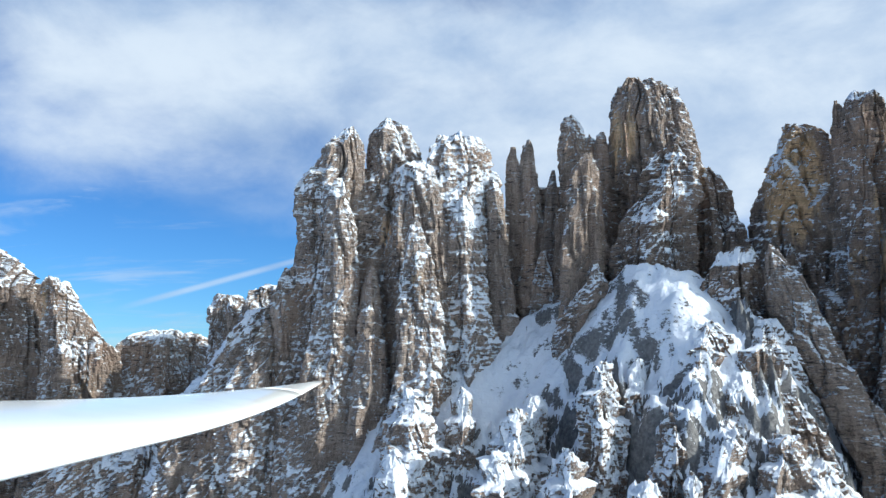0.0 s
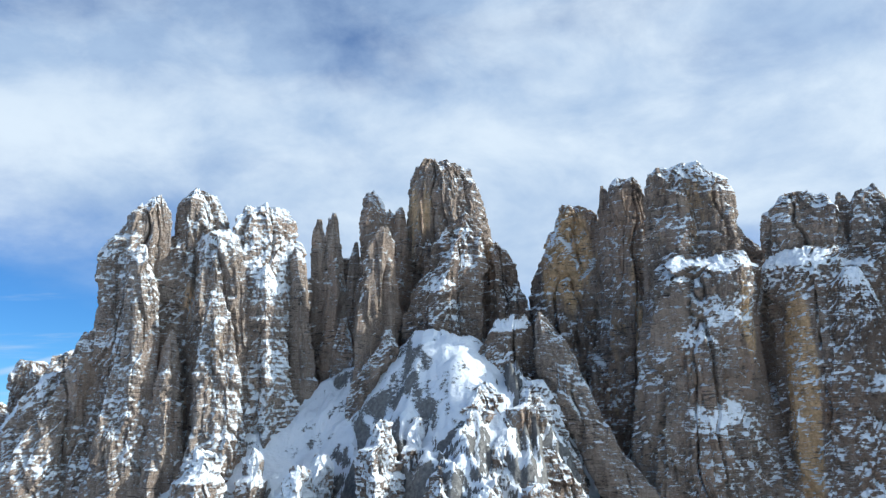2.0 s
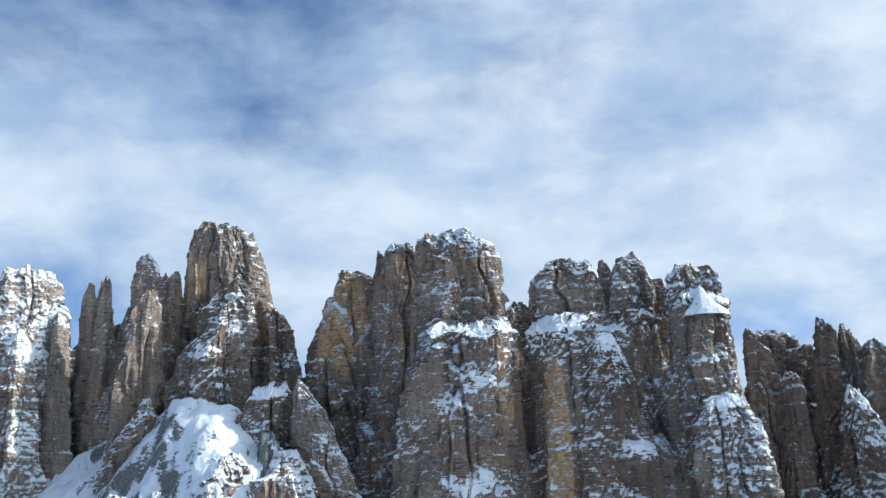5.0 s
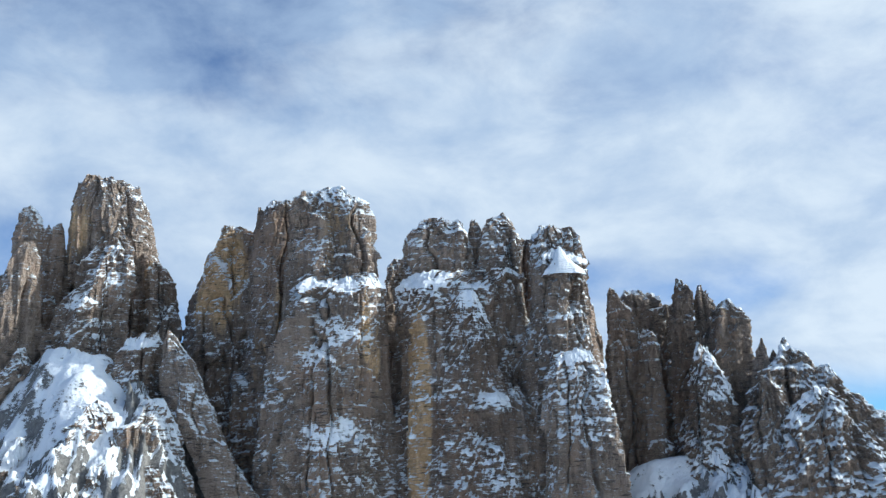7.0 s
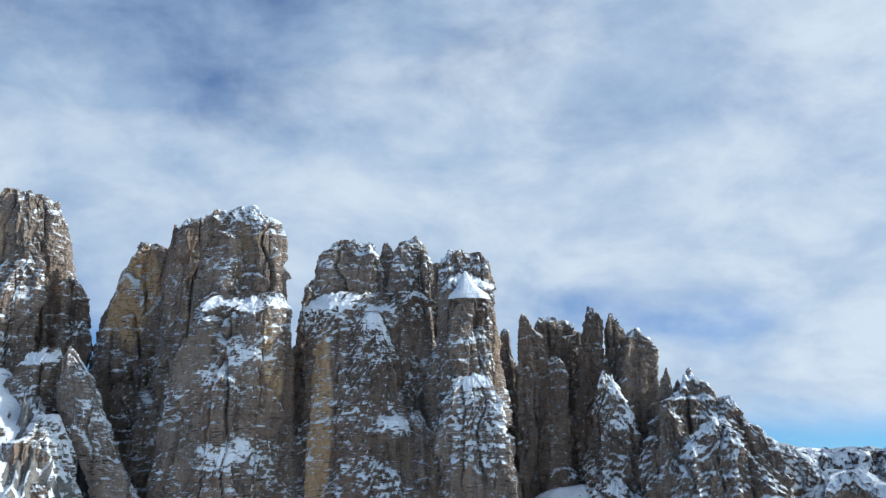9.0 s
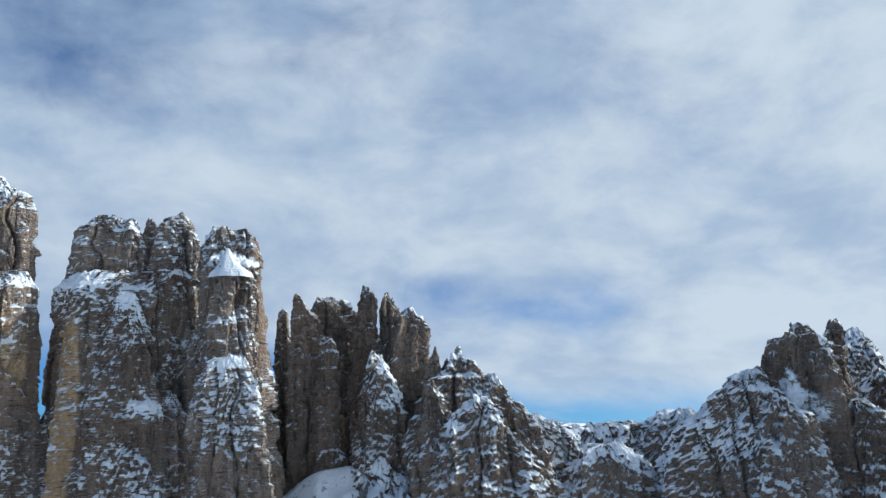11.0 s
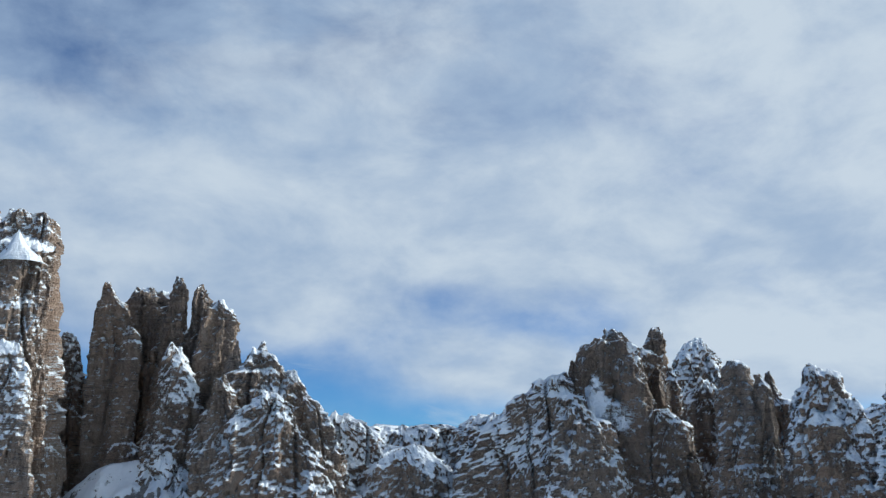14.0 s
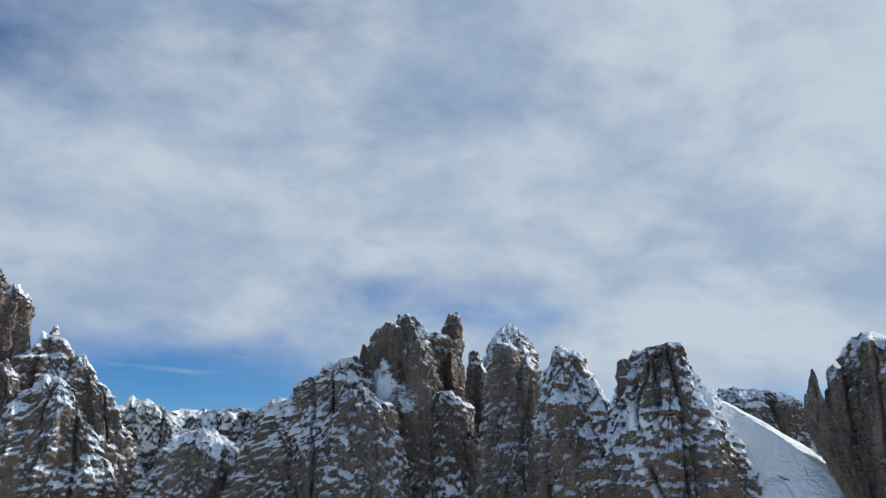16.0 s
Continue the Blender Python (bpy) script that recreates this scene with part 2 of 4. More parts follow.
def blocks(p, size, seed):
    """Broken rock: each jittered cell of the given size gets a push in -1..1 and a tilted face."""
    q = p / np.asarray(size, float) + seed * 7.13
    base = np.floor(q).astype(np.int64)
    best, pick, arm = np.full(len(p), 9.0), np.zeros(len(p), np.int64), np.zeros((len(p), 3))
    for i in (-1, 0, 1):
        for j in (-1, 0, 1):
            for k in (-1, 0, 1):
                c = base + np.array([i, j, k])
                h = _perm[_perm[_perm[c[:, 0] & 255] + (c[:, 1] & 255)] + (c[:, 2] & 255)]
                d = q - c - 0.5 - 0.42 * _jit[h]
                near = (d * d).sum(1)
                take = near < best
                best[take], pick[take] = near[take], h[take]
                arm[take] = d[take]
    return _toss[pick], (arm * _tilt[pick]).sum(1)


def smooth(x, lo, hi):
    t = np.clip((x - lo) / (hi - lo), 0, 1)
    return t * t * (3 - 2 * t)


def normals(grid, closed):
    """Unit normals of a (rows, columns, 3) grid."""
    if closed:
        du = np.roll(grid, -1, 1) - np.roll(grid, 1, 1)
    else:
        du = np.gradient(grid, axis=1)
    dv = np.gradient(grid, axis=0)
    c = np.cross(du, dv)
    return c / (np.linalg.norm(c, axis=2, keepdims=True) + 1e-9)


def grid_mesh(name, verts, rows, cols, closed, mat, snow, ochre, cap=False, flat_shade=False, bed=1.0, tone_and_sun=0.5, pick=None):
    """A mesh from a grid of vertices, or from its picked faces alone."""
    i, j = np.meshgrid(np.arange(rows - 1), np.arange(cols if closed else cols - 1), indexing="ij")
    k = (j + 1) % cols
    quads = np.stack([i * cols + j, i * cols + k, (i + 1) * cols + k, (i + 1) * cols + j], -1).reshape(-1, 4)
    if pick is not None:
        quads = quads[pick]
        if not cap:
            used, back = np.unique(quads, return_inverse=True)
            quads, verts, snow, ochre = back.reshape(-1, 4), verts[used], snow[used], ochre[used]
    me = bpy.data.meshes.new(name)
    extra = cols if cap else 0
    nv, nl = len(verts), quads.size + 3 * extra
    me.vertices.add(nv)
    me.vertices.foreach_set("co", verts.astype(np.float32).ravel())
    me.loops.add(nl)
    me.polygons.add(len(quads) + extra)
    loops = quads.ravel()
    starts = np.arange(len(quads)) * 4
    if cap:
        ring = (rows - 1) * cols + np.arange(cols)
        tri = np.stack([ring, (rows - 1) * cols + (np.arange(cols) + 1) % cols, np.full(cols, nv - 1)], -1)
        loops = np.concatenate([loops, tri.ravel()])
        starts = np.concatenate([starts, len(quads) * 4 + np.arange(cols) * 3])
    me.loops.foreach_set("vertex_index", loops.astype(np.int32))
    me.polygons.foreach_set("loop_start", starts.astype(np.int32))
    me.update(calc_edges=True)
    me.polygons.foreach_set("use_smooth", np.full(len(me.polygons), not flat_shade))
    for key, values in (("snow", snow), ("ochre", ochre), ("bedding", np.full(len(verts), bed)), ("tone_and_sun", np.full(len(verts), tone_and_sun))):
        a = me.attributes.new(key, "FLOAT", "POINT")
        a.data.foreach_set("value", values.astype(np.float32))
    me.materials.append(mat)
    return me


def connected(mask, weight, rows, cols):
    """The connected patch of a grid mask that holds the heaviest cell."""
    m = mask.reshape(rows, cols)
    grown = np.zeros_like(m)
    grown.flat[np.argmax(np.where(mask, weight, -1))] = mask.any()
    for _ in range(400):
        wider = grown | np.roll(grown, 1, 1) | np.roll(grown, -1, 1)
        wider[1:] |= grown[:-1]
        wider[:-1] |= grown[1:]
        wider &= m
        if (wider == grown).all():
            break
        grown = wider
    return grown.ravel()


def peak(label):
    return tagged(new("rock_peak"), label, "mountain")


STEP = 0.85   # metres between vertices on the rock


def tower(owner, name, x, y, bearing, profile, deep=20.0, snow=0.0, ledge=1.0, ochre=0.0, snowtop=0.0, cap=0.0, shrink=0.0, rugged=1.0, stain=(), drift=()):
    """A rock tower about (x, y): its outline is given as (height, left, right) along the bearing."""
    prof = np.array(profile, float)[::-1]
    arete = 1.25 if x < 66 else 0.7 if x < 170 else 0.5 if x < 380 else 0.25
    top, bottom = prof[-1, 0], prof[0, 0]
    seen = 150.0 if x > 240 else 112.0    # the foot of the wall is in the depths of the valley
    seen = max(bottom, min(seen, top - 4))
    z = np.concatenate([np.arange(bottom, seen, 5.0), np.arange(seen, top, STEP), [top]])
    rows = len(z)
    left = np.interp(z, prof[:, 0], prof[:, 1])
    right = np.interp(z, prof[:, 0], prof[:, 2])
    half, mid = (right - left) / 2, (right + left) / 2
    wide = max(half[z > bottom + 0.3 * (top - bottom)].max(), 2.0)
    thick = deep * np.clip(half / wide, 0.05, 1.6) ** 0.7
    if cap:
        thick = thick * (1 - shrink * smooth(z, top - cap, top))
    # more columns on the open side than on the back
    front = max(24, int(math.pi * (half.mean() + deep) * 0.62 / STEP))
    rear = max(8, front // 5)
    a = np.concatenate([np.linspace(-math.pi - 0.35, 0.35, front, endpoint=False), np.linspace(0.35, math.pi - 0.35, rear, endpoint=False)])
    cols = len(a)
    # an angular plan: flat faces that meet in edges
    rng = random.Random(int(x * 31 + y * 17 + top * 7))
    sides = rng.choice((5, 6, 6, 7))
    face = np.interp(x, (40, 80, 150, 190, 480, 600), (-48, -56, -66, -106, -112, -128))   # the way that the main face looks
    turn = radians(face - bearing + rng.uniform(-9, 9))
    radius = np.full(cols, 9.0)
    for s in range(sides):
        phi = turn + (s + (rng.uniform(-0.25, 0.25) if s else 0)) * 2 * math.pi / sides
        towards = np.cos(a - phi)
        reach = rng.uniform(0.82, 1.05)
        if not s and wide > 11:
            reach = 0.74    # a broad flat face on the open side
        radius = np.minimum(radius, np.where(towards > 0.12, reach / np.maximum(towards, 0.12), 9.0))
    radius = np.minimum(radius, 1.25)
    ex, ey = radius * np.cos(a), radius * np.sin(a)
    ex = np.where(ex > 0, ex / ex.max(), ex / -ex.min())
    u = np.array([math.cos(radians(bearing)), math.sin(radians(bearing)), 0])
    v = np.array([-u[1], u[0], 0])
    c = np.array([x, y, 0.0])
    out = ex[None, :, None] * u * deep + ey[None, :, None] * v * wide
    out /= np.linalg.norm(out, axis=2, keepdims=True)
    grid = c + (mid[:, None] + half[:, None] * ex)[..., None] * u + (thick[:, None] * ey)[..., None] * v
    grid = grid + z[:, None, None] * np.array([0, 0, 1.0])
    lean = normals(grid, True).reshape(-1, 3)[:, 2]    # how far the whole flank lies back
    p = grid.reshape(-1, 3)
    size = np.clip(half, 1.5, 26)[:, None].repeat(cols, 1).ravel()
    # ribs and clefts, running up the wall
    warp = np.stack([fbm(p, 0.035, 2) * 3, fbm(p + 50, 0.035, 2) * 3, fbm(p + 20, 0.05, 2) * 3], 1)
    q = p + warp
    ribs = 1 - 2 * np.abs(fbm(q, (0.045, 0.045, 0.012), 2))
    push = size * 0.07 * (ribs - 0.5) - np.minimum(size * 0.34, 4.4) * smooth(np.abs(fbm(q + 31, (0.055, 0.055, 0.002), 1)), 0.045, 0.0)
    push -= np.minimum(size * 0.12, 1.3) * smooth(np.abs(fbm(q + 63, (0.13, 0.13, 0.012), 1)), 0.05, 0.0)
    # sharp edges between flat sides, running up the wall
    edge = 1 - 2 * np.abs(fbm(q + 140, (0.062, 0.062, 0.005), 1))
    edge += 0.45 * (1 - 2 * np.abs(fbm(q + 170, (0.15, 0.15, 0.014), 1)))
    push += arete * np.minimum(size * 0.17, 2.5) * (edge - 0.65)
    # slabs and pillars with flat broken faces
    toss, tilt = blocks(q, (15.0, 15.0, 60.0), 1)
    push += size * (0.12 * toss + 0.06 * tilt)
    fit = np.clip(size / 6.5, 0.55, 1.15)
    toss, tilt = blocks(p + 0.4 * warp, (6.5, 6.5, 32.0), 2)
    push += fit * (1.15 * toss + 0.45 * tilt)
    toss, tilt = blocks(p + 0.2 * warp, (3.0, 3.0, 9.0), 3)
    push += fit * (0.46 * toss + 0.22 * tilt)
    # the peaks to the east are broken into knobs
    crumbly = float(np.interp(x, (340, 430), (0.42, 1.0)))
    toss, tilt = blocks(p + 0.3 * warp, (4.2, 4.2, 5.2), 8)
    push += crumbly * fit * (0.5 * toss + 0.3 * tilt)
    toss, tilt = blocks(p, (1.9, 1.9, 2.3), 9)
    push += crumbly * fit * (0.58 * toss + 0.3 * tilt)
    # beds of rock: each leans out a little and steps back at its top
    slab = smooth(fbm(p + 77, (0.022, 0.022, 0.016), 2), -0.2, 0.4)
    bed = float(np.interp(x, (370, 420), (1.0, 0.72)))    # the beds show less in the broken peaks to the east
    lay = p[:, 2] + 2.6 * fbm(p + 5, 0.03, 3) + 0.04 * p[:, 0]
    for period, amp in ((17.0, 1.3), (7.3, 0.95), (3.1, 0.6), (1.8, 0.32)):
        s = lay / period + 0.35 * fbm(p + period, 0.05, 2)
        saw = s - np.floor(s)
        gone = smooth(fbm(p + 3 * period, (0.06, 0.06, 0.04), 2), -0.15, 0.35)
        push += ledge * (0.62 if x < 66 else 0.9) * (0.45 + 0.55 * bed) * amp * (0.12 + 0.88 * np.maximum(slab, 0.5 * gone) * gone) * (saw - 0.5) * fit
    push += fit * (0.35 * fbm(p, 0.10, 3, 0.5) + 0.28 * fbm(p, 0.6, 2))
    push *= rugged
    # snow lying deep on a shelf: it fills the steps and stands a little proud
    deep_snow = np.zeros(len(p))
    wave = 0.5 * fbm(p + 12, 0.09, 3)
    shelves = []
    for at, high, across, tall, amount in drift:
        lie = np.exp(-(np.abs((p - c) @ u - at) / across + 0.5 * wave) ** 4 - (np.abs(p[:, 2] - high) / tall + wave) ** 4)
        lie = lie * np.tile(np.sin(a) < 0.15, rows)    # on the open side alone
        shelves.append(lie)
        deep_snow += amount * lie
    full = np.clip(deep_snow * 1.2, 0, 0.85)
    push = push * (1 - full) + full * 1.2
    grid = grid + (push.reshape(rows, cols)[..., None] * out)
    # broken crest
    crown = smooth(grid[..., 2], top - 9, top - 1)[..., None]
    toss, _ = blocks(grid.reshape(-1, 3), (4.6, 4.6, 60.0), 4)
    lift = ((1.6 * fbm(grid.reshape(-1, 3), (0.2, 0.2, 0.02), 3) + 1.9 * toss - 0.6) * rugged).reshape(rows, cols)[..., None] * min(1.0, wide / 9)
    grid = grid + crown * lift * np.array([0, 0, 1.0])
    nrm = normals(grid, True)
    p = grid.reshape(-1, 3)
    nz = nrm.reshape(-1, 3)[:, 2]
    cover = nz * 0.95 + snow * 1.5 + (0.16 if name == "rib" else 0.07 if x < 66 else 0.055) + 0.34 * fbm(p, (0.03, 0.03, 0.04), 3) + 0.16 * fbm(p, 0.2, 2) + snowtop * smooth(p[:, 2], top - 22, top - 4) + deep_snow * 0.8
    # in the broken peaks the gentler flanks hold more snow
    flank = nz * 1.05 + 0.6 * (lean - 0.2) + snow * 1.25 + (-0.06 if 440 < x < 500 else 0.0) + 0.42 * fbm(p + 60, (0.035, 0.035, 0.03), 4, 0.62) + snowtop * smooth(p[:, 2], top - 22, top - 4) + deep_snow * 0.8
    east = float(np.interp(x, (375, 425), (0.0, 1.0)))
    cover = cover * (1 - east) + flank * east
    cover = np.append(cover, 0.9)
    for at, high, across, tall, amount in stain:
        along = (p - c) @ u
        yell_here = amount * np.exp(-((along - at) / across) ** 2 - ((p[:, 2] - high) / tall) ** 2)
        ochre = ochre + yell_here
    yell = np.append(ochre + 0.25 * fbm(p, (0.03, 0.03, 0.012), 2), 0)
    tip = grid[-1].mean(0) + np.array([0, 0, 0.8])
    verts = np.vstack([p, tip])
    # high values in the west add sunlit brightness to the rock colour
    look_of = dict(flat_shade=True, bed=bed, tone_and_sun=0.85 + 0.15 * rng.random() if -200 < x < 66 else 0.5 if x < 98 or name == "rib" else 0.6 * rng.random())
    bare = np.ones((rows - 1) * cols, bool)
    lying = []
    for lie in shelves:
        on = lie.reshape(rows, cols)
        on = (on[:-1] + on[1:] + np.roll(on[:-1], -1, 1) + np.roll(on[1:], -1, 1)).ravel() / 4
        here = connected((on > 0.5) & bare, on, rows - 1, cols)
        if here.sum() > 30:
            bare &= ~here
            lying.append(here)
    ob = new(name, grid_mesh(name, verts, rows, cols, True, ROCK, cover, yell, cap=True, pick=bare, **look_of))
    ob.parent = owner
    for here in lying:
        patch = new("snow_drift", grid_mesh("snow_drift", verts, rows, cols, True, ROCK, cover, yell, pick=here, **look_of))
        patch.parent = ob
        tagged(patch, "wind-packed snow lying on a rock ledge")
    return ob


# ---- ground: one sheet, steep below the towers, level towards the horizon ----
WALL_X = (-700, -330, -150, -75, -30, 58, 90, 110, 150, 200, 260, 330, 400, 470, 530, 600, 650, 720, 900)
WALL_Y = (640, 600, 520, 470, 456, 474, 440, 421, 412, 425, 405, 376, 346, 304, 290, 238, 132, 62, -40)
WALL_Z = (110, 120, 112, 140, 176, 220, 232, 243, 226, 160, 110, 110, 184, 176, 120, 110, 110, 110, 110)


def ground_height(px, py):
    here = np.stack([px, py, np.zeros_like(px)], 1)
    side = px + 5 * fbm(here + 70, 0.035, 3)
    wy = np.mean([np.interp(side + o, WALL_X, WALL_Y) for o in (-12, -7, -3, 0, 3, 7, 12)], 0) + 4 * fbm(here + 15, 0.05, 3)
    wz = np.mean([np.interp(side + o, WALL_X, WALL_Z) for o in (-14, -8, -3, 0, 3, 8, 14)], 0)
    d = wy - py - 4
    p = np.stack([px, py, np.zeros_like(px)], 1)
    rough = fbm(p, 0.02, 4, 0.5)
    q = p + np.stack([fbm(p, 0.03, 2) * 8, fbm(p + 30, 0.03, 2) * 8, 0 * px], 1)
    crest = 1 - 2 * np.abs(fbm(q + 40, (0.032, 0.014, 1), 3))
    toss, tilt = blocks(q, (9.0, 12.0, 50.0), 5)
    knob, lean = blocks(q, (4.0, 4.6, 50.0), 6)
    fall = np.where(d > 0, 1.05 * np.minimum(d, 90) + 0.62 * np.clip(d - 90, 0, 110) + 0.22 * np.clip(d - 200, 0, 260), -0.12 * np.maximum(d, -60))
    h = wz - fall
    flute = 1 - 2 * np.abs(fbm(q + 21, (0.085, 0.022, 1), 2))
    steep = smooth(d, np.where(px > 140, 2, 22), np.where(px > 140, 20, 60)) * smooth(d, 420, 160)
    grit, slant = blocks(q, (2.1, 2.4, 50.0), 7)
    h = h + steep * (rough * 6 + crest * 13 + flute * 5 - 7 + 2.4 * toss + 1.6 * tilt + 1.5 * knob + 1.1 * lean + 0.9 * grit + 0.6 * slant) + smooth(d, -6, 0) * smooth(d, 60, 25) * (rough * 1.6 + 0.5 * fbm(p, 0.15, 2) + 2.0 * np.maximum(knob - 0.2, 0) * smooth(fbm(p + 9, 0.04, 2), -0.1, 0.3) + 0.5 * np.maximum(toss, 0))
    # a spur runs down from the foot of the tallest tower
    off = np.abs(px - 101 - 0.34 * (py - 428) + 4 * fbm(here + 90, 0.06, 2))
    h = h + 8.0 * np.exp(-off / 11.0) * smooth(py, 350, 385) * smooth(py, 440, 424)
    far = smooth(d, 300, 900)
    return h * (1 - far) + far * (-20 + 6 * rough)


def spaced(lo, fine_lo, fine_hi, hi, fine, coarse, ends):
    """Steps along an axis: fine in the middle, coarse beside it, then ever longer."""
    inner = np.concatenate([np.arange(lo, fine_lo, coarse), np.arange(fine_lo, fine_hi, fine), np.arange(fine_hi, hi, coarse)])
    return np.concatenate([[lo - e for e in reversed(ends)], inner, [hi + e for e in ends]])


gx = spaced(-210, -110, 240, 760, 1.0, 2.4, (30, 90, 200, 500, 1200, 2800, 6000))
gy = spaced(240, 300, 480, 560, 1.0, 2.4, (6, 13, 21, 30, 40, 51, 63, 76, 90, 105, 121, 138, 156, 175, 195, 216, 238, 261, 285, 310, 336, 363, 391, 420, 450, 500, 580, 700, 1500, 3000, 6000))
mx, my = np.meshgrid(gx, gy, indexing="xy")
hz = ground_height(mx.ravel(), my.ravel()).reshape(mx.shape)
grid = np.stack([mx, my, hz], -1)
nz = normals(grid, False).reshape(-1, 3)[:, 2]
p = grid.reshape(-1, 3)
cover = (nz - 0.5) * 2.3 + 0.60 + 0.14 * fbm(p, 0.05, 3)
me = grid_mesh("ground", p, len(gy), len(gx), False, GROUND, cover, cover * 0)
tagged(new("ground", me), "steep snow slopes below the rock towers", "snow slope", kind="structure")

# ---- the rock peaks ----

pk = peak('pale grey limestone peak group, brightened as sunlit, with snow on its ledges and summits')
tower(pk, "tower", -50.2, 464.0, 7.8, [(321.4, 2.1, 8.3), (316.1, -0.8, 13.0), (308.7, -8.4, 14.7), (297.0, -11.2, 15.1), (292.9, -17.2, 14.8), (282.8, -20.1, 14.0), (258.1, -18.7, 13.1), (236.7, -22.2, 11.5), (218.5, -26.2, 11.1), (194.5, -30.2, 12.0), (170.9, -35.5, 14.7), (124.0, -54.4, 15.2), (70, -62.4, 23.2)], deep=20, snow=0.1)
tower(pk, "buttress", -45.8, 446.0, 7.5, [(289.3, -3.4, -0.4), (281.2, -6.8, 2.6), (264.8, -8.8, 7.5), (241.2, -9.0, 9.0), (217.8, -11.5, 9.3), (194.8, -14.0, 9.0), (172.0, -16.4, 10.4), (126.7, -21.1, 11.5), (70, -29.1, 19.5)], deep=12, snow=0.12)
tower(pk, "tower", -22.6, 478.0, 4.3, [(329.7, -3.4, 1.7), (325.8, -7.2, 8.7), (320.9, -11.3, 12.0), (311.1, -13.1, 15.8), (301.4, -13.3, 18.4), (275.8, -13.0, 19.8), (244.1, -15.2, 24.0), (206.7, -16.3, 27.2), (121.3, -19.8, 31.9), (70, -27.8, 39.9)], deep=18, snow=0.12, ochre=0.1)
tower(pk, "wall", -18.8, 476.0, 3.9, [(299.4, -19.4, 18.5), (291.4, -31.8, 31.2), (262.8, -43.8, 46.9), (231.4, -47.9, 56.2), (206.7, -52.0, 59.2), (182.2, -54.5, 57.5), (121.8, -65.2, 40.2), (70, -73.2, 48.2)], deep=15, snow=0.07, stain=[(-4.0, 262.0, 7.0, 22.0, 0.7)])
tower(pk, "buttress", -8.7, 458.0, 2.8, [(301.9, 1.9, 5.9), (297.2, -6.9, 8.0), (281.8, -9.8, 10.2), (260.4, -11.4, 11.5), (230.2, -12.4, 12.7), (194.6, -13.3, 15.1), (159.7, -14.2, 15.2), (70, -22.2, 23.2)], deep=13, snow=0.15)
tower(pk, "spire", -4.1, 440.0, 2.3, [(267.4, -2.0, 0.6), (258.1, -6.0, 2.7), (243.5, -8.8, 6.4), (217.6, -11.5, 10.8), (194.9, -11.9, 13.7), (180.8, -14.7, 16.5), (161.3, -19.6, 19.3), (127.7, -28.2, 22.1), (70, -36.2, 30.1)], deep=12, snow=0.2, stain=[(0.0, 236.0, 5.0, 10.0, 0.6)])
tower(pk, "tower", 18.6, 476.0, -0.6, [(319.3, -9.4, -6.2), (317.7, -13.9, 8.0), (309.0, -18.3, 13.4), (300.9, -21.4, 15.2), (291.3, -20.5, 18.9), (269.0, -18.8, 20.0), (237.6, -16.9, 21.7), (219.0, -14.0, 23.4), (206.7, -12.5, 23.3), (194.4, -12.5, 21.4), (158.1, -18.5, 18.1), (70, -26.5, 26.1)], deep=19, snow=0.24, ledge=2.2)
tower(pk, "buttress", 3.5, 455.0, 1.3, [(299.6, -5.6, -3.1), (290.4, -7.3, 1.4), (266.0, -6.6, 5.9), (236.0, -4.5, 8.0), (206.4, -2.9, 10.7), (188.9, -1.4, 13.3), (160.0, -5.7, 17.7), (70, -13.7, 25.7)], deep=10, snow=0.14)
tower(pk, "buttress", 21.3, 456.0, -1.0, [(282.9, -4.3, -1.3), (274.7, -7.7, 2.6), (251.1, -8.9, 6.7), (218.2, -9.8, 11.3), (203.5, -11.3, 14.7), (177.2, -11.9, 14.6), (70, -19.9, 22.6)], deep=10, snow=0.24, ledge=2.0)
tower(pk, "buttress", 36.9, 470.0, -2.8, [(293.9, -3.9, -1.5), (285.4, -5.9, 2.8), (261.9, -5.4, 5.1), (231.0, -4.6, 7.6), (215.7, -3.8, 9.6), (203.6, -3.8, 7.7), (70, -11.8, 15.7)], deep=12, snow=0.0)
tower(pk, "buttress", -76.9, 458.0, 11.1, [(242.9, 0.9, 3.8), (233.3, -4.2, 9.7), (218.3, -9.2, 12.9), (200.5, -17.4, 14.7), (177.0, -28.3, 18.1), (124.8, -46.3, 30.7), (70, -54.3, 38.7)], deep=18, snow=0.14)
tower(pk, "buttress", -53.7, 446.0, 8.5, [(229.5, -3.3, 0.2), (217.8, -5.9, 5.0), (194.8, -8.9, 8.2), (172.0, -12.8, 10.9), (149.5, -16.0, 11.7), (126.7, -21.6, 12.6), (70, -29.6, 20.6)], deep=15, snow=0.1)
tower(pk, "buttress", -29.3, 446.0, 5.5, [(244.1, -1.6, 1.4), (229.5, -4.3, 4.4), (206.3, -6.9, 7.5), (177.7, -10.6, 10.1), (155.1, -14.3, 7.4), (126.8, -16.1, 0.5), (70, -24.1, 8.5)], deep=13, snow=0.05)
tower(pk, "buttress", -98.3, 462.0, 13.6, [(222.2, 6.3, 21.2), (212.5, -5.2, 26.0), (200.5, -13.6, 30.7), (182.6, -24.5, 34.1), (159.1, -36.4, 37.5), (124.0, -51.7, 41.1), (70, -59.7, 49.1)], deep=16, snow=0.12)
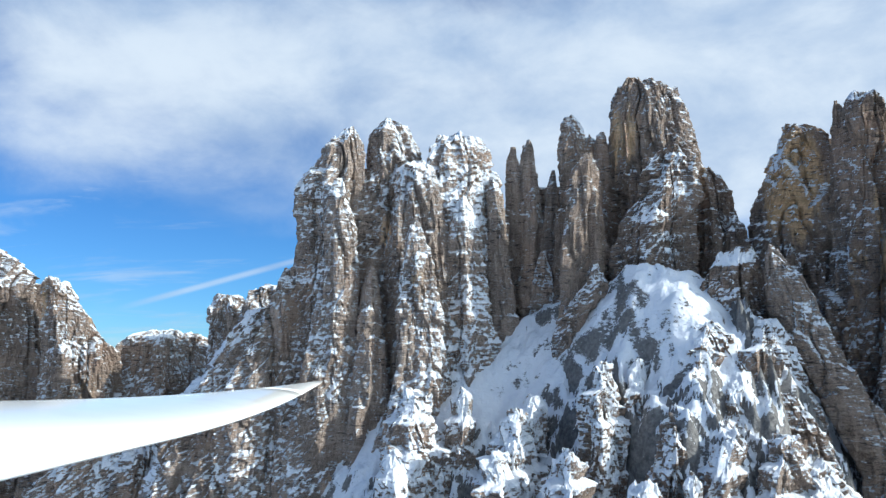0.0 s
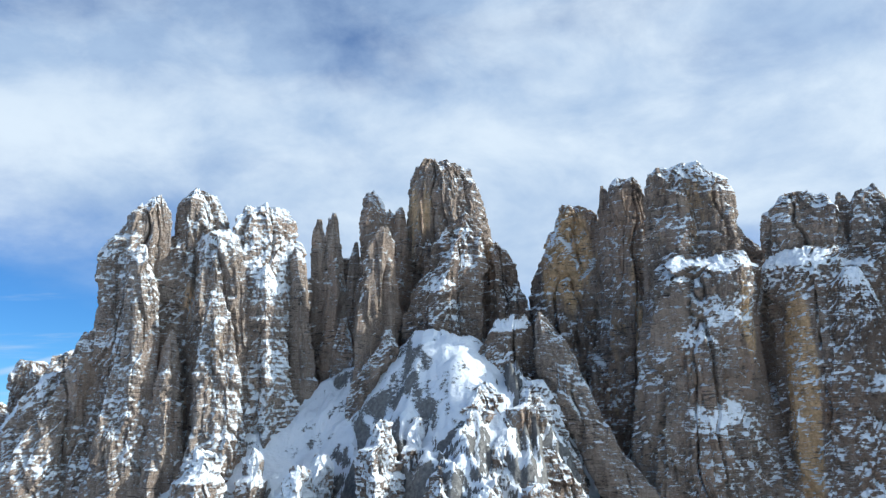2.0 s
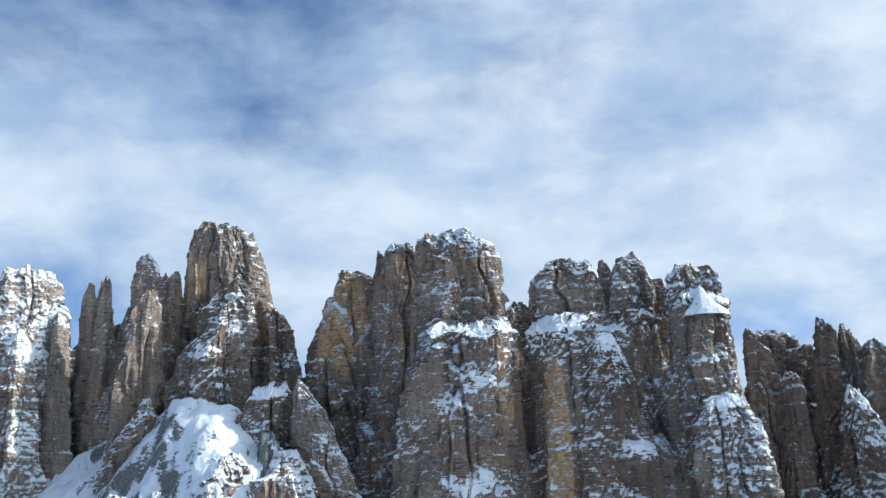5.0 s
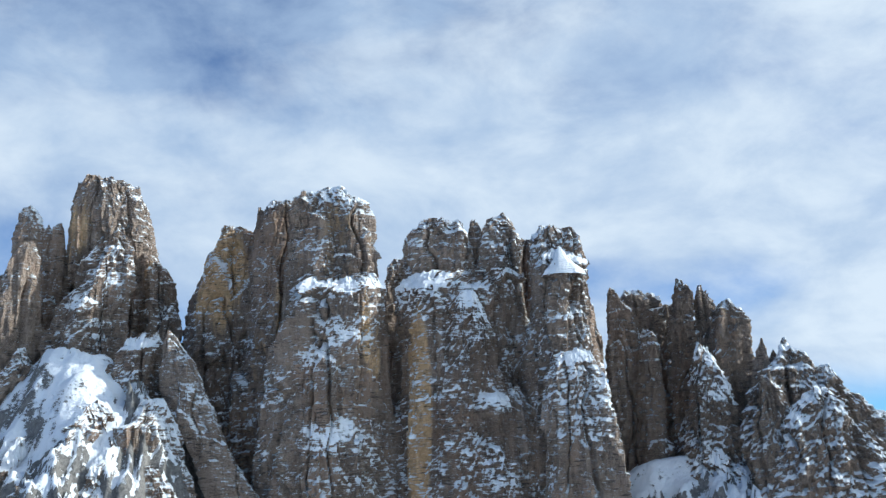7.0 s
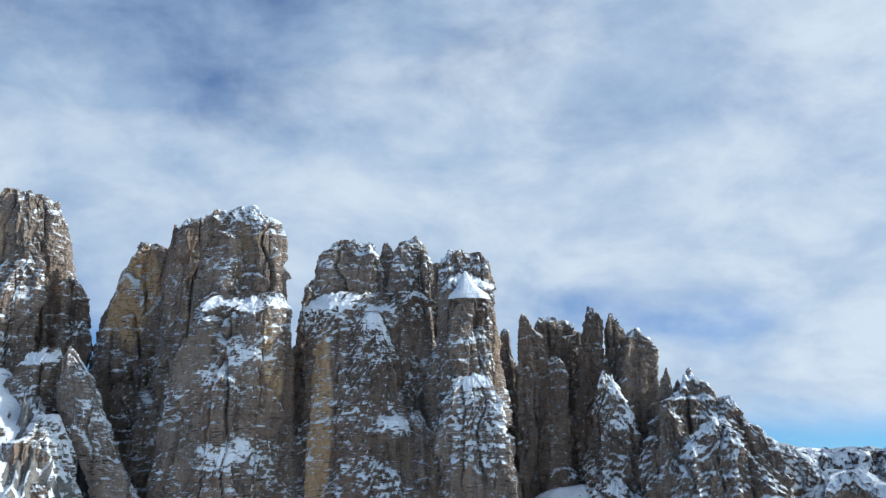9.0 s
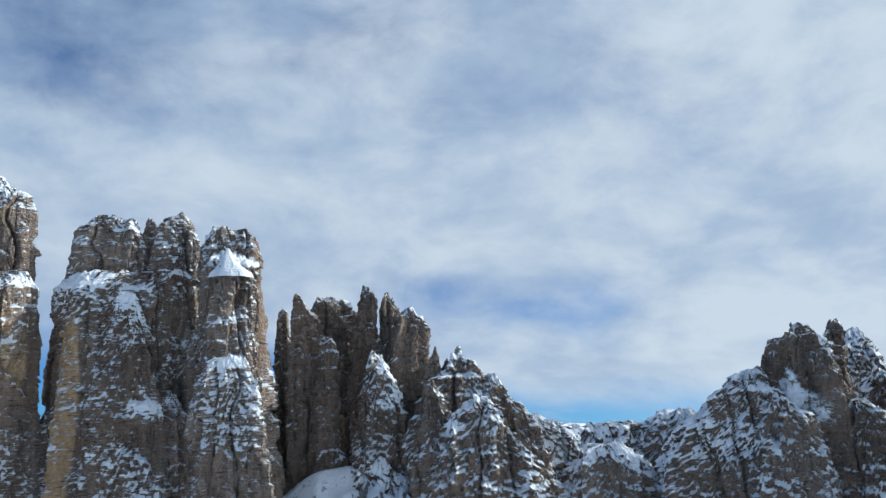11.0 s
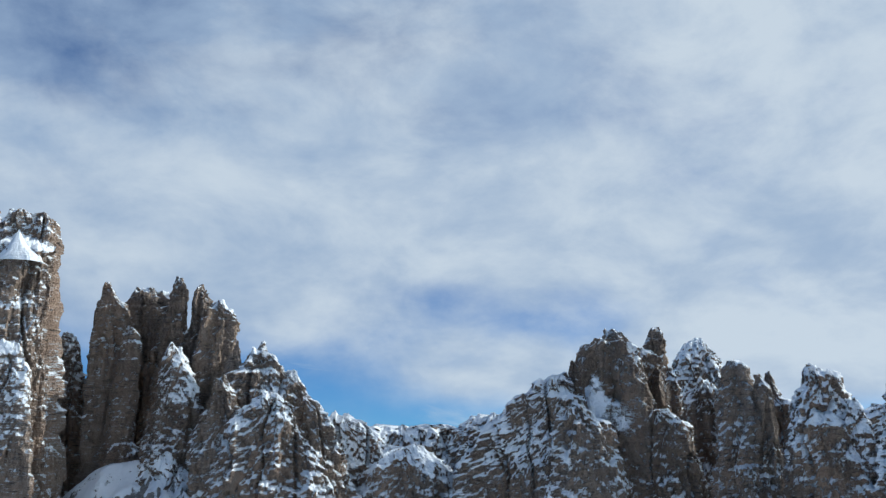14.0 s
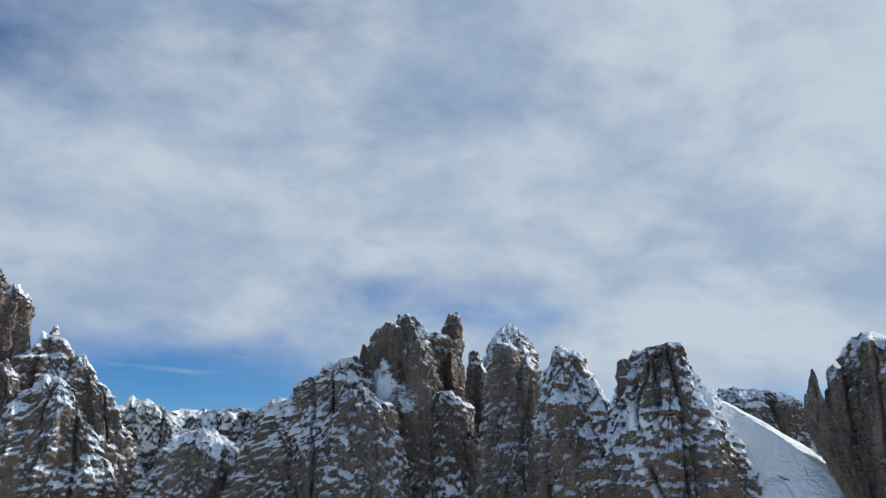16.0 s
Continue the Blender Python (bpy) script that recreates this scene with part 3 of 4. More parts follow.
tower(pk, "spire", 46.0, 488.0, -3.8, [(314.9, 0.0, 2.6), (308.3, -2.3, 3.5), (293.5, -3.0, 8.2), (270.7, -1.6, 11.2), (244.9, -0.2, 12.5), (219.4, 1.2, 12.2), (70, -6.8, 20.2)], deep=8, snow=0.0)
tower(pk, "spire", 55.8, 484.0, -5.0, [(318.9, -0.7, 1.0), (315.0, -3.3, 2.5), (302.5, -5.0, 4.0), (289.5, -5.7, 7.0), (263.7, -6.9, 9.8), (238.2, -8.1, 7.6), (216.2, -7.0, 3.6), (70, -15.0, 11.6)], deep=8, snow=0.02)
tower(pk, "spire", 68.4, 482.0, -6.5, [(300.7, 0.1, 2.0), (292.3, -2.9, 3.5), (269.8, -6.0, 3.5), (238.1, -8.9, 5.2), (219.2, -10.7, 6.4), (70, -18.7, 14.4)], deep=7, snow=0.02)
tower(pk, "wall", 64.6, 497.0, -5.9, [(293.4, -1.4, 13.2), (285.9, -14.6, 14.7), (277.0, -24.8, 14.6), (258.9, -32.2, 14.3), (207.0, -36.3, 15.1), (70, -44.3, 23.1)], deep=10, snow=0.05)
tower(pk, "rib", 62.3, 474.0, -5.9, [(256.1, -0.8, 1.0), (243.7, -3.5, 4.2), (225.1, -6.8, 7.0), (206.7, -10.0, 8.3), (70, -18.0, 16.3)], deep=5, snow=0.22)

pk = peak('tall brown limestone tower with an ochre face and snowy ledges')
tower(pk, "spire", 78.0, 472.0, -7.8, [(327.8, -3.3, 2.0), (324.0, -4.9, 4.7), (315.9, -6.0, 7.7), (299.9, -6.2, 9.2), (262.1, -8.3, 10.1), (225.0, -10.3, 10.9), (70, -18.3, 18.9)], deep=11, snow=0.02)
tower(pk, "spire", 88.3, 472.0, -9.0, [(321.7, -0.2, 1.0), (315.8, -1.9, 4.3), (299.8, -4.0, 14.4), (262.0, -7.7, 16.6), (70, -15.7, 24.6)], deep=7, snow=0.05)
tower(pk, "spire", 94.8, 468.0, -9.8, [(320.9, -0.5, 1.4), (316.2, -2.7, 3.1), (299.1, -4.9, 4.3), (261.6, -8.6, 5.0), (70, -16.6, 13.0)], deep=7, snow=0.05)
tower(pk, "buttress", 80.4, 446.0, -8.5, [(302.8, 0.5, 4.8), (294.4, -4.4, 7.9), (279.5, -8.4, 9.9), (258.8, -10.8, 10.9), (244.1, -11.9, 11.2), (229.5, -12.1, 7.5), (217.9, -13.4, 1.5), (206.4, -17.3, -5.8), (70, -25.3, 2.2)], deep=11, snow=0.03, ledge=0.7, rugged=0.75)
tower(pk, "buttress", 80.6, 437.0, -8.7, [(242.6, 2.0, 6.0), (234.5, -2.0, 10.9), (223.2, -10.1, 8.9), (209.1, -15.7, -0.3), (195.0, -18.7, -8.9), (70, -26.7, -0.9)], deep=8, snow=0.1)
tower(pk, "tower", 125.4, 468.0, -13.4, [(347.4, -16.8, 2.2), (344.1, -21.2, 8.7), (334.3, -23.9, 14.5), (321.4, -26.0, 18.5), (299.1, -27.1, 22.3), (274.0, -27.0, 25.8), (255.4, -26.8, 29.6), (218.7, -27.6, 34.0), (70, -35.6, 42.0)], deep=22, snow=0.03, ochre=0.1, stain=[(-17.0, 318.0, 16.0, 28.0, 0.55)])
tower(pk, "buttress", 122.7, 441.0, -13.9, [(311.5, 4.5, 8.5), (305.5, -1.3, 12.8), (293.2, -9.0, 14.6), (281.5, -15.0, 16.5), (271.3, -19.9, 16.1), (264.1, -24.1, 15.9), (249.5, -27.3, 15.4), (237.9, -28.4, 15.6), (217.8, -28.2, 15.0), (70, -36.2, 23.0)], deep=15, snow=0.08, ledge=1.3, cap=30, shrink=0.5, drift=[(-8.0, 267.0, 11.0, 3.0, 0.35), (6.0, 277.0, 5.0, 7.0, 0.4), (-4.0, 256.0, 16.0, 2.5, 0.3)])
tower(pk, "tower", 152.2, 458.0, -16.8, [(297.7, -6.3, -1.7), (290.8, -8.3, 4.5), (283.0, -7.9, 8.8), (269.3, -7.8, 11.1), (257.1, -7.6, 14.6), (245.1, -8.6, 13.6), (218.4, -13.1, 11.0), (70, -21.1, 19.0)], deep=17, snow=0.03, stain=[(-6.0, 290.0, 5.0, 18.0, 0.8)])
tower(pk, "buttress", 159.6, 446.0, -18.1, [(269.0, -1.8, 1.0), (261.7, -5.4, 4.0), (249.9, -8.3, 4.7), (229.5, -11.8, 3.4), (70, -19.8, 11.4)], deep=10, snow=0.03)
tower(pk, "buttress", 143, 408.3, -17.5, [(247.5, -1.7, 10.4), (244.3, -5.4, 12.3), (237.6, -8.9, 14.0), (227.0, -14.4, 15.1), (213.8, -17.4, 17.0), (195.5, -20.6, 20.7), (70, -35.7, 35.8)], deep=13, snow=0.14, cap=9, shrink=0.6, drift=[(3.2, 243.5, 10.6, 4.3, 0.6)])

pk = peak('broad brown limestone tower split by cracks, snow on its ledges')
tower(pk, "tower", 187.4, 445, -17.7, [(316.1, -0.4, 11.0), (311.3, -3.8, 20.3), (298.1, -7.4, 21.0), (281.8, -14.3, 21.6), (265.6, -19.3, 22.1), (233.7, -22.7, 23.8), (202.6, -25.1, 23.9), (70, -41.0, 39.8)], deep=26, snow=0.06, ochre=0.15, stain=[(-0.4, 288.5, 13.5, 29.0, 1.2), (22.4, 271.4, 7.0, 28.6, 0.5)])
tower(pk, "spire", 203.3, 425.6, -20.2, [(322.8, 0.6, 4.3), (316.9, 0.0, 6.5), (304.0, -1.1, 8.3), (278.6, -2.8, 9.5), (232.2, -5.3, 9.5), (70, -24.8, 29.0)], deep=8, snow=0.03)
tower(pk, "tower", 209.6, 420.9, -21.1, [(327.5, 4.0, 11.5), (323.7, -2.0, 14.3), (315.7, -4.1, 16.9), (299.7, -6.3, 20.2), (277.7, -8.5, 20.8), (244.0, -13.2, 21.3), (202.2, -22.9, 21.9), (149.6, -32.2, 21.8), (70, -41.8, 31.4)], deep=18, snow=0.05, ochre=0.35)
tower(pk, "tower", 234.2, 392.3, -25.2, [(326.6, -11.0, -4.7), (322.4, -16.4, -1.3), (313.1, -18.3, 1.0), (288.8, -18.1, 1.0), (259.1, -18.8, -0.7), (70, -41.5, 22.0)], deep=16, snow=0.06)
tower(pk, "tower", 253, 383.8, -27.8, [(328.4, -20.1, -9.5), (324.9, -25.4, -3.0), (319.2, -29.7, 5.9), (311.9, -33.0, 8.6), (302.9, -35.2, 9.1), (287.9, -37.1, 10.7), (278.4, -36.5, 11.2), (70, -61.5, 36.2)], deep=16, snow=0.07, ochre=0.3, snowtop=0.1)
tower(pk, "tower", 255.8, 376.2, -28.5, [(277.2, -34.3, 2.1), (274.9, -37.7, 5.4), (269.7, -41.4, 9.1), (251.9, -43.5, 9.2), (240.6, -44.6, 7.4), (218.2, -48.0, 5.5), (185.2, -52.0, 5.5), (152.5, -55.8, 5.4), (70, -65.7, 15.3)], deep=31, snow=0.13, ochre=0.1, cap=14, shrink=0.5, stain=[(3.5, 239.7, 5.0, 33.3, 0.4)], drift=[(-11.4, 272.3, 20.5, 4.3, 0.5), (-26.1, 229.5, 9.9, 8.5, 0.4), (-6.6, 244.3, 9.0, 6.2, 0.35), (-12.4, 194.7, 13.8, 6.9, 0.45)])
tower(pk, "buttress", 230.1, 385, -25.1, [(236.4, -7.2, -1.3), (229.4, -13.8, 2.3), (215.4, -20.0, 4.1), (196.1, -26.4, 5.5), (174.3, -31.6, 5.5), (152.4, -38.1, 6.7), (70, -48.0, 16.6)], deep=10, snow=0.12)
tower(pk, "buttress", 172.1, 392.0, -20.5, [(249.0, -14.9, -12.8), (242.2, -16.7, -8.4), (232.7, -17.2, -2.1), (223.6, -17.0, 3.2), (216.6, -15.9, 5.4), (205.3, -9.6, 10.9), (198.6, -4.8, 14.1), (181.0, 3.6, 23.0), (161.8, 11.6, 38.7), (145.4, 19.6, 48.6), (70, 11.6, 56.6)], deep=12, snow=0.04, rugged=0.7)

pk = peak('wide brown limestone tower with ochre slabs and snow shelves')
tower(pk, "tower", 287.1, 430.0, -14.6, [(298.2, -3.2, 3.9), (294.0, -5.6, 9.8), (278.6, -6.4, 24.1), (251.6, -8.5, 30.0), (161.6, -12.1, 34.5), (70, -20.1, 40.5)], deep=16, snow=0.0)
tower(pk, "tower", 310.9, 371.8, -29.7, [(310.9, -24.7, -8.6), (307.8, -29.1, -4.3), (301.2, -34.3, 1.5), (290.4, -36.1, 4.6), (276.9, -36.4, 3.8), (70, -61.2, 28.6)], deep=18, snow=0.1, ochre=0.2)
tower(pk, "spire", 324.9, 367.9, -31.5, [(310.7, -12.1, -8.1), (307.1, -13.8, -7.1), (298.5, -15.8, -6.3), (280.5, -18.2, -7.0), (70, -43.5, 18.3)], deep=9, snow=0.03)
tower(pk, "tower", 334, 364.8, -32.6, [(311.9, -9.7, -4.1), (308.2, -13.5, -0.1), (301.9, -15.8, 4.7), (294.3, -17.7, 6.6), (282.4, -19.5, 6.3), (273.5, -21.0, 5.8), (70, -45.4, 30.2)], deep=15, snow=0.06)
tower(pk, "tower", 320.8, 362.9, -31.3, [(279.3, -40.2, 16.2), (275.9, -45.1, 18.7), (272.4, -48.7, 14.1), (250.6, -49.4, 12.7), (222.1, -49.3, 13.2), (194.6, -50.3, 13.8), (172.6, -51.7, 14.6), (70, -64.0, 26.9)], deep=28, snow=0.12, ochre=0.08, cap=11, shrink=0.3, stain=[(-35.5, 206.0, 6.5, 48.0, 2.2), (-17.5, 180.0, 7.0, 24.0, 1.6), (23.4, 258.7, 3.4, 16.8, 0.4)], drift=[(-33.9, 272.4, 13.2, 3.8, 0.45), (-8.0, 264.8, 12.9, 5.2, 0.45), (13.0, 215.1, 11.0, 6.9, 0.4), (-2.1, 243.7, 17.0, 3.4, 0.25)])
tower(pk, "buttress", 314.2, 346.1, -31.7, [(267.2, -15.6, -9.0), (258.9, -21.2, -4.7), (247.7, -24.1, -0.7), (231.3, -28.4, 2.5), (209.9, -32.3, 8.8), (173.2, -35.3, 11.8), (70, -47.7, 24.2)], deep=9, snow=0.12, drift=[(-12.1, 262.1, 6.1, 4.4, 0.5), (2.5, 208.0, 9.3, 6.6, 0.6)])
tower(pk, "tower", 357.2, 388.3, -23.7, [(304.3, -9.3, 0.5), (298.6, -11.8, 3.5), (273.7, -13.8, 5.5), (216.2, -16.0, 5.9), (70, -33.5, 23.4)], deep=10, snow=0.0)

pk = peak('slender limestone pillar with a snow cone near its top')
tower(pk, "tower", 358.3, 342.1, -22.2, [(299.4, -17.4, 3.0), (297.3, -19.6, 6.0), (287.4, -20.3, 7.5), (276.7, -20.7, 7.9), (70, -45.5, 32.7)], deep=17, snow=0.08)
tower(pk, "snow_drift", 349.0, 331.6, -25.8, [(287.1, -3.0, -1.3), (281.5, -5.6, 1.8), (278.2, -7.8, 5.6), (275.3, -11.0, 9.9), (272.4, -12.3, 11.4)], deep=5, snow=0.7, ledge=0, rugged=0.12)
tower(pk, "tower", 360.2, 337.5, -22.6, [(286.5, -17.4, -0.7), (282.3, -21.6, 3.3), (277.4, -23.4, 5.5), (259.5, -23.6, 6.2), (233.2, -23.8, 7.6), (204.9, -24.7, 9.9), (168.8, -26.2, 12.7), (70, -38.1, 24.6)], deep=21, snow=0.06, ledge=1.2, cap=9, shrink=0.5, drift=[(-6.1, 283.4, 8.3, 3.9, 0.7), (-9.6, 252.1, 10.2, 2.6, 0.4)])
tower(pk, "buttress", 351.1, 317.2, -22.5, [(233.4, -8.3, -0.1), (229.6, -14.4, 3.7), (219.9, -19.4, 6.7), (201.2, -21.3, 9.9), (169.5, -23.7, 13.7), (70, -35.6, 25.6)], deep=11, snow=0.14, cap=12, shrink=0.6, drift=[(-4.8, 229.4, 6.6, 3.3, 0.6)])
tower(pk, "buttress", 344.4, 339.2, -24.8, [(216.2, -26.6, -19.5), (207.7, -31.4, -12.8), (191.2, -34.2, -10.2), (163.6, -37.3, -7.8), (70, -48.5, 3.4)], deep=9, snow=0.14)

pk = peak('jagged brown limestone ridge of narrow spires')
tower(pk, "spire", 393, 364, -22.2, [(273.2, -1.1, 0.8), (271.0, -2.1, 2.3), (265.9, -2.8, 4.7), (262.8, -3.4, 7.2), (259.0, -3.8, 10.8), (250.3, -3.9, 13.1), (231.9, -4.1, 15.2), (202.1, -3.5, 17.2), (178.4, -3.2, 18.2), (70, -16.2, 31.2)], deep=11, snow=0.02, rugged=0.9)
tower(pk, "buttress", 398.7, 351.8, -23.4, [(248.9, 4.2, 8.4), (244.4, 2.3, 10.7), (230.9, 0.2, 12.8), (207.5, -2.6, 13.9), (178.5, -4.8, 14.9), (70, -17.8, 27.9)], deep=9, snow=0.05)
tower(pk, "tower", 408.7, 379.8, -23.2, [(274.6, 4.3, 9.5), (272.6, 0.3, 15.9), (268.7, -2.3, 19.7), (253.1, -3.2, 21.2), (178.1, -5.0, 21.2), (70, -18.0, 34.2)], deep=9, snow=0.02)
tower(pk, "tower", 416.4, 369.7, -24.5, [(264.2, 2.9, 16.5), (258.4, -0.5, 18.6), (178.2, -5.4, 18.9), (70, -18.4, 31.9)], deep=6, snow=0.03)
tower(pk, "spire", 421.9, 349.8, -26.1, [(275.2, 1.9, 6.3), (272.7, 0.0, 8.0), (265.2, -1.1, 10.8), (249.7, -3.1, 12.7), (225.5, -5.3, 14.2), (178.4, -8.2, 15.2), (70, -21.2, 28.2)], deep=12, snow=0.03)
tower(pk, "spire", 431.6, 347.5, -27.3, [(272.5, 3.3, 7.6), (269.7, 1.3, 9.9), (262.1, -0.2, 13.3), (246.7, -2.0, 15.6), (213.6, -4.3, 17.1), (178.3, -6.7, 17.8), (70, -19.7, 30.8)], deep=11, snow=0.03)
tower(pk, "tower", 440.3, 336.3, -28.8, [(261.8, 1.5, 6.9), (259.0, -1.0, 11.0), (251.7, -3.1, 14.2), (230.7, -6.4, 14.3), (201.6, -9.3, 14.5), (178.4, -12.0, 15.5), (70, -25.0, 28.5)], deep=13, snow=0.04, ochre=0.3)
tower(pk, "buttress", 425.1, 327, -27.7, [(237.6, -4.0, -1.1), (232.3, -6.5, 2.2), (220.8, -9.5, 7.4), (206.7, -11.9, 12.5), (178.6, -15.7, 17.3), (70, -28.7, 30.3)], deep=12, snow=0.2, drift=[(1.7, 213.7, 6.9, 7.5, 0.5)])
tower(pk, "tower", 392.8, 393.8, -20.9, [(270.2, -1.4, 0.6), (265.8, -2.0, 2.6), (254.3, -2.4, 4.4), (247.7, -2.8, 7.6), (178.1, -4.4, 8.7), (70, -17.4, 21.7)], deep=7, snow=0.05)
tower(pk, "tower", 379.9, 387.9, -5.9, [(249.6, -5.2, -0.1), (242.0, -7.9, 4.8), (212.0, -7.5, 10.1), (159.5, -6.2, 17.0), (70, -16.9, 27.7)], deep=8, snow=0.1)
tower(pk, "buttress", 434.4, 312.1, -36.3, [(183.7, -23.3, -12.5), (175.4, -29.4, -2.6), (161.4, -38.8, 9.0), (70, -49.8, 20.0)], deep=10, snow=0.3)

pk = peak('low snowy limestone peak with needle spires')
tower(pk, "spire", 450.2, 316, -31.2, [(241.9, 0.1, 1.2), (238.4, -1.2, 2.2), (229.2, -3.4, 3.4), (212.1, -6.0, 4.1), (70, -23.1, 21.2)], deep=4, snow=0.08)
tower(pk, "spire", 457.1, 315.9, -31.9, [(236.9, -0.4, 0.7), (232.3, -1.8, 2.2), (217.9, -4.3, 3.6), (70, -22.0, 21.3)], deep=5, snow=0.1)
tower(pk, "spire", 462.9, 314.8, -32.6, [(239.9, -0.6, 0.8), (235.3, -2.3, 2.0), (218.0, -5.3, 3.2), (70, -23.1, 21.0)], deep=5, snow=0.1)
tower(pk, "tower", 474.7, 305.7, -23.9, [(234.6, -17.7, -12.3), (232.5, -19.7, -7.7), (226.2, -21.4, -4.9), (223.4, -27.7, 0.2), (216.0, -29.3, 2.9), (212.6, -33.3, 7.4), (205.3, -34.9, 10.7), (202.4, -37.7, 16.4), (192.4, -39.3, 19.5), (188.0, -40.9, 25.6), (173.7, -42.4, 31.5), (156.9, -43.9, 38.8), (70, -54.3, 49.2)], deep=24, snow=0.16, ledge=1.6, drift=[(7.0, 184.2, 11.2, 16.9, 0.35)])
tower(pk, "spire", 480.1, 299.7, -24.8, [(228.0, -13.9, -10.5), (223.4, -15.7, -8.3), (212.1, -17.5, -6.2), (190.0, -19.8, -3.1), (70, -34.2, 11.3)], deep=7, snow=0.1)
tower(pk, "buttress", 463.3, 293.2, -23.1, [(219.9, -26.7, -22.9), (213.9, -28.9, -18.6), (200.9, -31.5, -14.8), (179.8, -34.7, -12.1), (158.6, -37.2, -9.6), (70, -47.8, 1.0)], deep=10, snow=0.12)
tower(pk, "buttress", 481.8, 293.6, -42.2, [(225.2, -11.4, -7.2), (212.7, -15.9, 0.2), (204.3, -19.4, 8.3), (187.8, -23.8, 15.4), (160.5, -32.1, 20.5), (70, -43.0, 31.4)], deep=13, snow=0.16)
tower(pk, "buttress", 471.2, 285.1, -24.6, [(213.0, -15.6, -7.5), (205.5, -22.4, 1.9), (194.8, -27.8, 7.1), (179.0, -33.1, 14.8), (157.9, -36.9, 22.3), (70, -47.4, 32.8)], deep=12, snow=0.22, ledge=1.4)

pk = peak('snow-plastered rocky ridge across the saddle')
tower(pk, "ridge", 520.4, 308.2, -28.9, [(206.3, -18.8, -14.6), (202.1, -23.7, -3.4), (195.5, -25.9, 8.3), (178.0, -33.6, 19.5), (154.7, -37.0, 24.3), (70, -47.2, 34.5)], deep=18, snow=0.32, ledge=0.7)
tower(pk, "ridge", 550.8, 309.8, -32, [(200.0, -26.4, 13.7), (197.4, -35.7, 38.0), (188.9, -42.2, 46.5), (171.0, -45.7, 51.3), (152.8, -49.2, 56.0), (70, -59.1, 65.9)], deep=30, snow=0.34, ledge=0.7)
tower(pk, "ridge", 574.2, 287.9, -35.7, [(205.4, -0.9, 14.1), (201.8, -8.7, 21.9), (195.1, -19.6, 28.2), (179.0, -31.0, 31.4), (152.5, -41.2, 35.2), (70, -51.1, 45.1)], deep=26, snow=0.34, ledge=0.7)
tower(pk, "rib", 540.1, 278.8, -32.9, [(188.4, -20.8, -3.6), (179.9, -29.7, 10.2), (154.6, -39.1, 22.7), (70, -49.3, 32.9)], deep=24, snow=0.22, ledge=0.6)
tower(pk, "rib", 569.2, 260.6, -37.2, [(182.5, 1.5, 11.3), (175.6, -7.4, 17.7), (153.4, -17.1, 24.2), (70, -27.1, 34.2)], deep=20, snow=0.22, ledge=0.6)

pk = peak('dark snow-dusted limestone peak with twin summits')
tower(pk, "tower", 615.4, 229.4, -35.9, [(239.0, -12.4, 11.4), (236.2, -14.4, 14.6), (228.4, -15.4, 17.0), (217.3, -16.4, 20.1), (195.6, -18.8, 23.2), (174.0, -20.5, 24.9), (70, -33.0, 37.4)], deep=20, snow=0.0, drift=[(1.3, 201.5, 12.7, 9.4, 1.0), (-9.3, 212.4, 5.0, 7.8, 0.8)])
tower(pk, "tower", 617.3, 230.3, -36, [(248.1, -1.1, 2.9), (245.8, -4.0, 6.2), (241.0, -6.3, 9.3), (236.4, -7.9, 11.4), (225.8, -9.5, 12.7), (70, -28.2, 31.4)], deep=12, snow=0.0)
tower(pk, "tower", 636.1, 239.3, -37.2, [(238.0, 0.8, 10.9), (235.0, -2.2, 15.0), (219.2, -4.5, 17.7), (174.1, -7.1, 19.2), (70, -19.6, 31.7)], deep=14, snow=0.06)
tower(pk, "spire", 610.7, 227.7, -35.5, [(232.1, -12.3, -9.0), (229.3, -13.8, -7.1), (216.9, -15.7, -4.7), (195.3, -17.7, -3.0), (70, -32.7, 12.0)], deep=8, snow=0.04)
tower(pk, "spire", 605.8, 229.8, -34.8, [(229.2, -11.6, -8.8), (225.0, -13.0, -7.0), (211.4, -15.4, -4.5), (70, -32.4, 12.5)], deep=7, snow=0.06)
tower(pk, "spire", 640.1, 240.5, -37.6, [(249.3, 9.8, 12.7), (246.3, 7.4, 14.9), (241.3, 4.5, 16.4), (228.1, 2.6, 17.5), (196.8, -0.3, 17.7), (70, -15.5, 32.9)], deep=10, snow=0.03, ochre=0.4)
tower(pk, "tower", 593.9, 236.6, -25.7, [(221.9, -9.1, -0.1), (219.6, -15.1, 3.3), (214.0, -18.3, 5.1), (211.8, -24.1, 10.2), (201.8, -31.8, 12.0), (194.2, -41.3, 16.5), (178.0, -54.1, 20.8), (156.4, -61.0, 25.0), (70, -71.4, 35.4)], deep=26, snow=0.22)
tower(pk, "spire", 597.8, 234.2, -26.3, [(224.1, -8.0, -4.1), (219.1, -10.2, -1.8), (199.6, -13.1, 2.1), (70, -28.7, 17.7)], deep=7, snow=0.1)
tower(pk, "buttress", 584, 234.9, -24.6, [(213.4, -17.0, -11.0), (207.4, -20.6, -5.9), (188.5, -25.6, -0.0), (156.6, -31.0, 4.6), (70, -41.4, 15.0)], deep=12, snow=0.22)
tower(pk, "buttress", 599.7, 215.9, -27.6, [(206.6, -18.6, -9.2), (198.6, -23.8, 1.6), (182.8, -27.4, 7.1), (156.7, -32.0, 12.5), (70, -42.4, 22.9)], deep=14, snow=0.22, ledge=1.3)
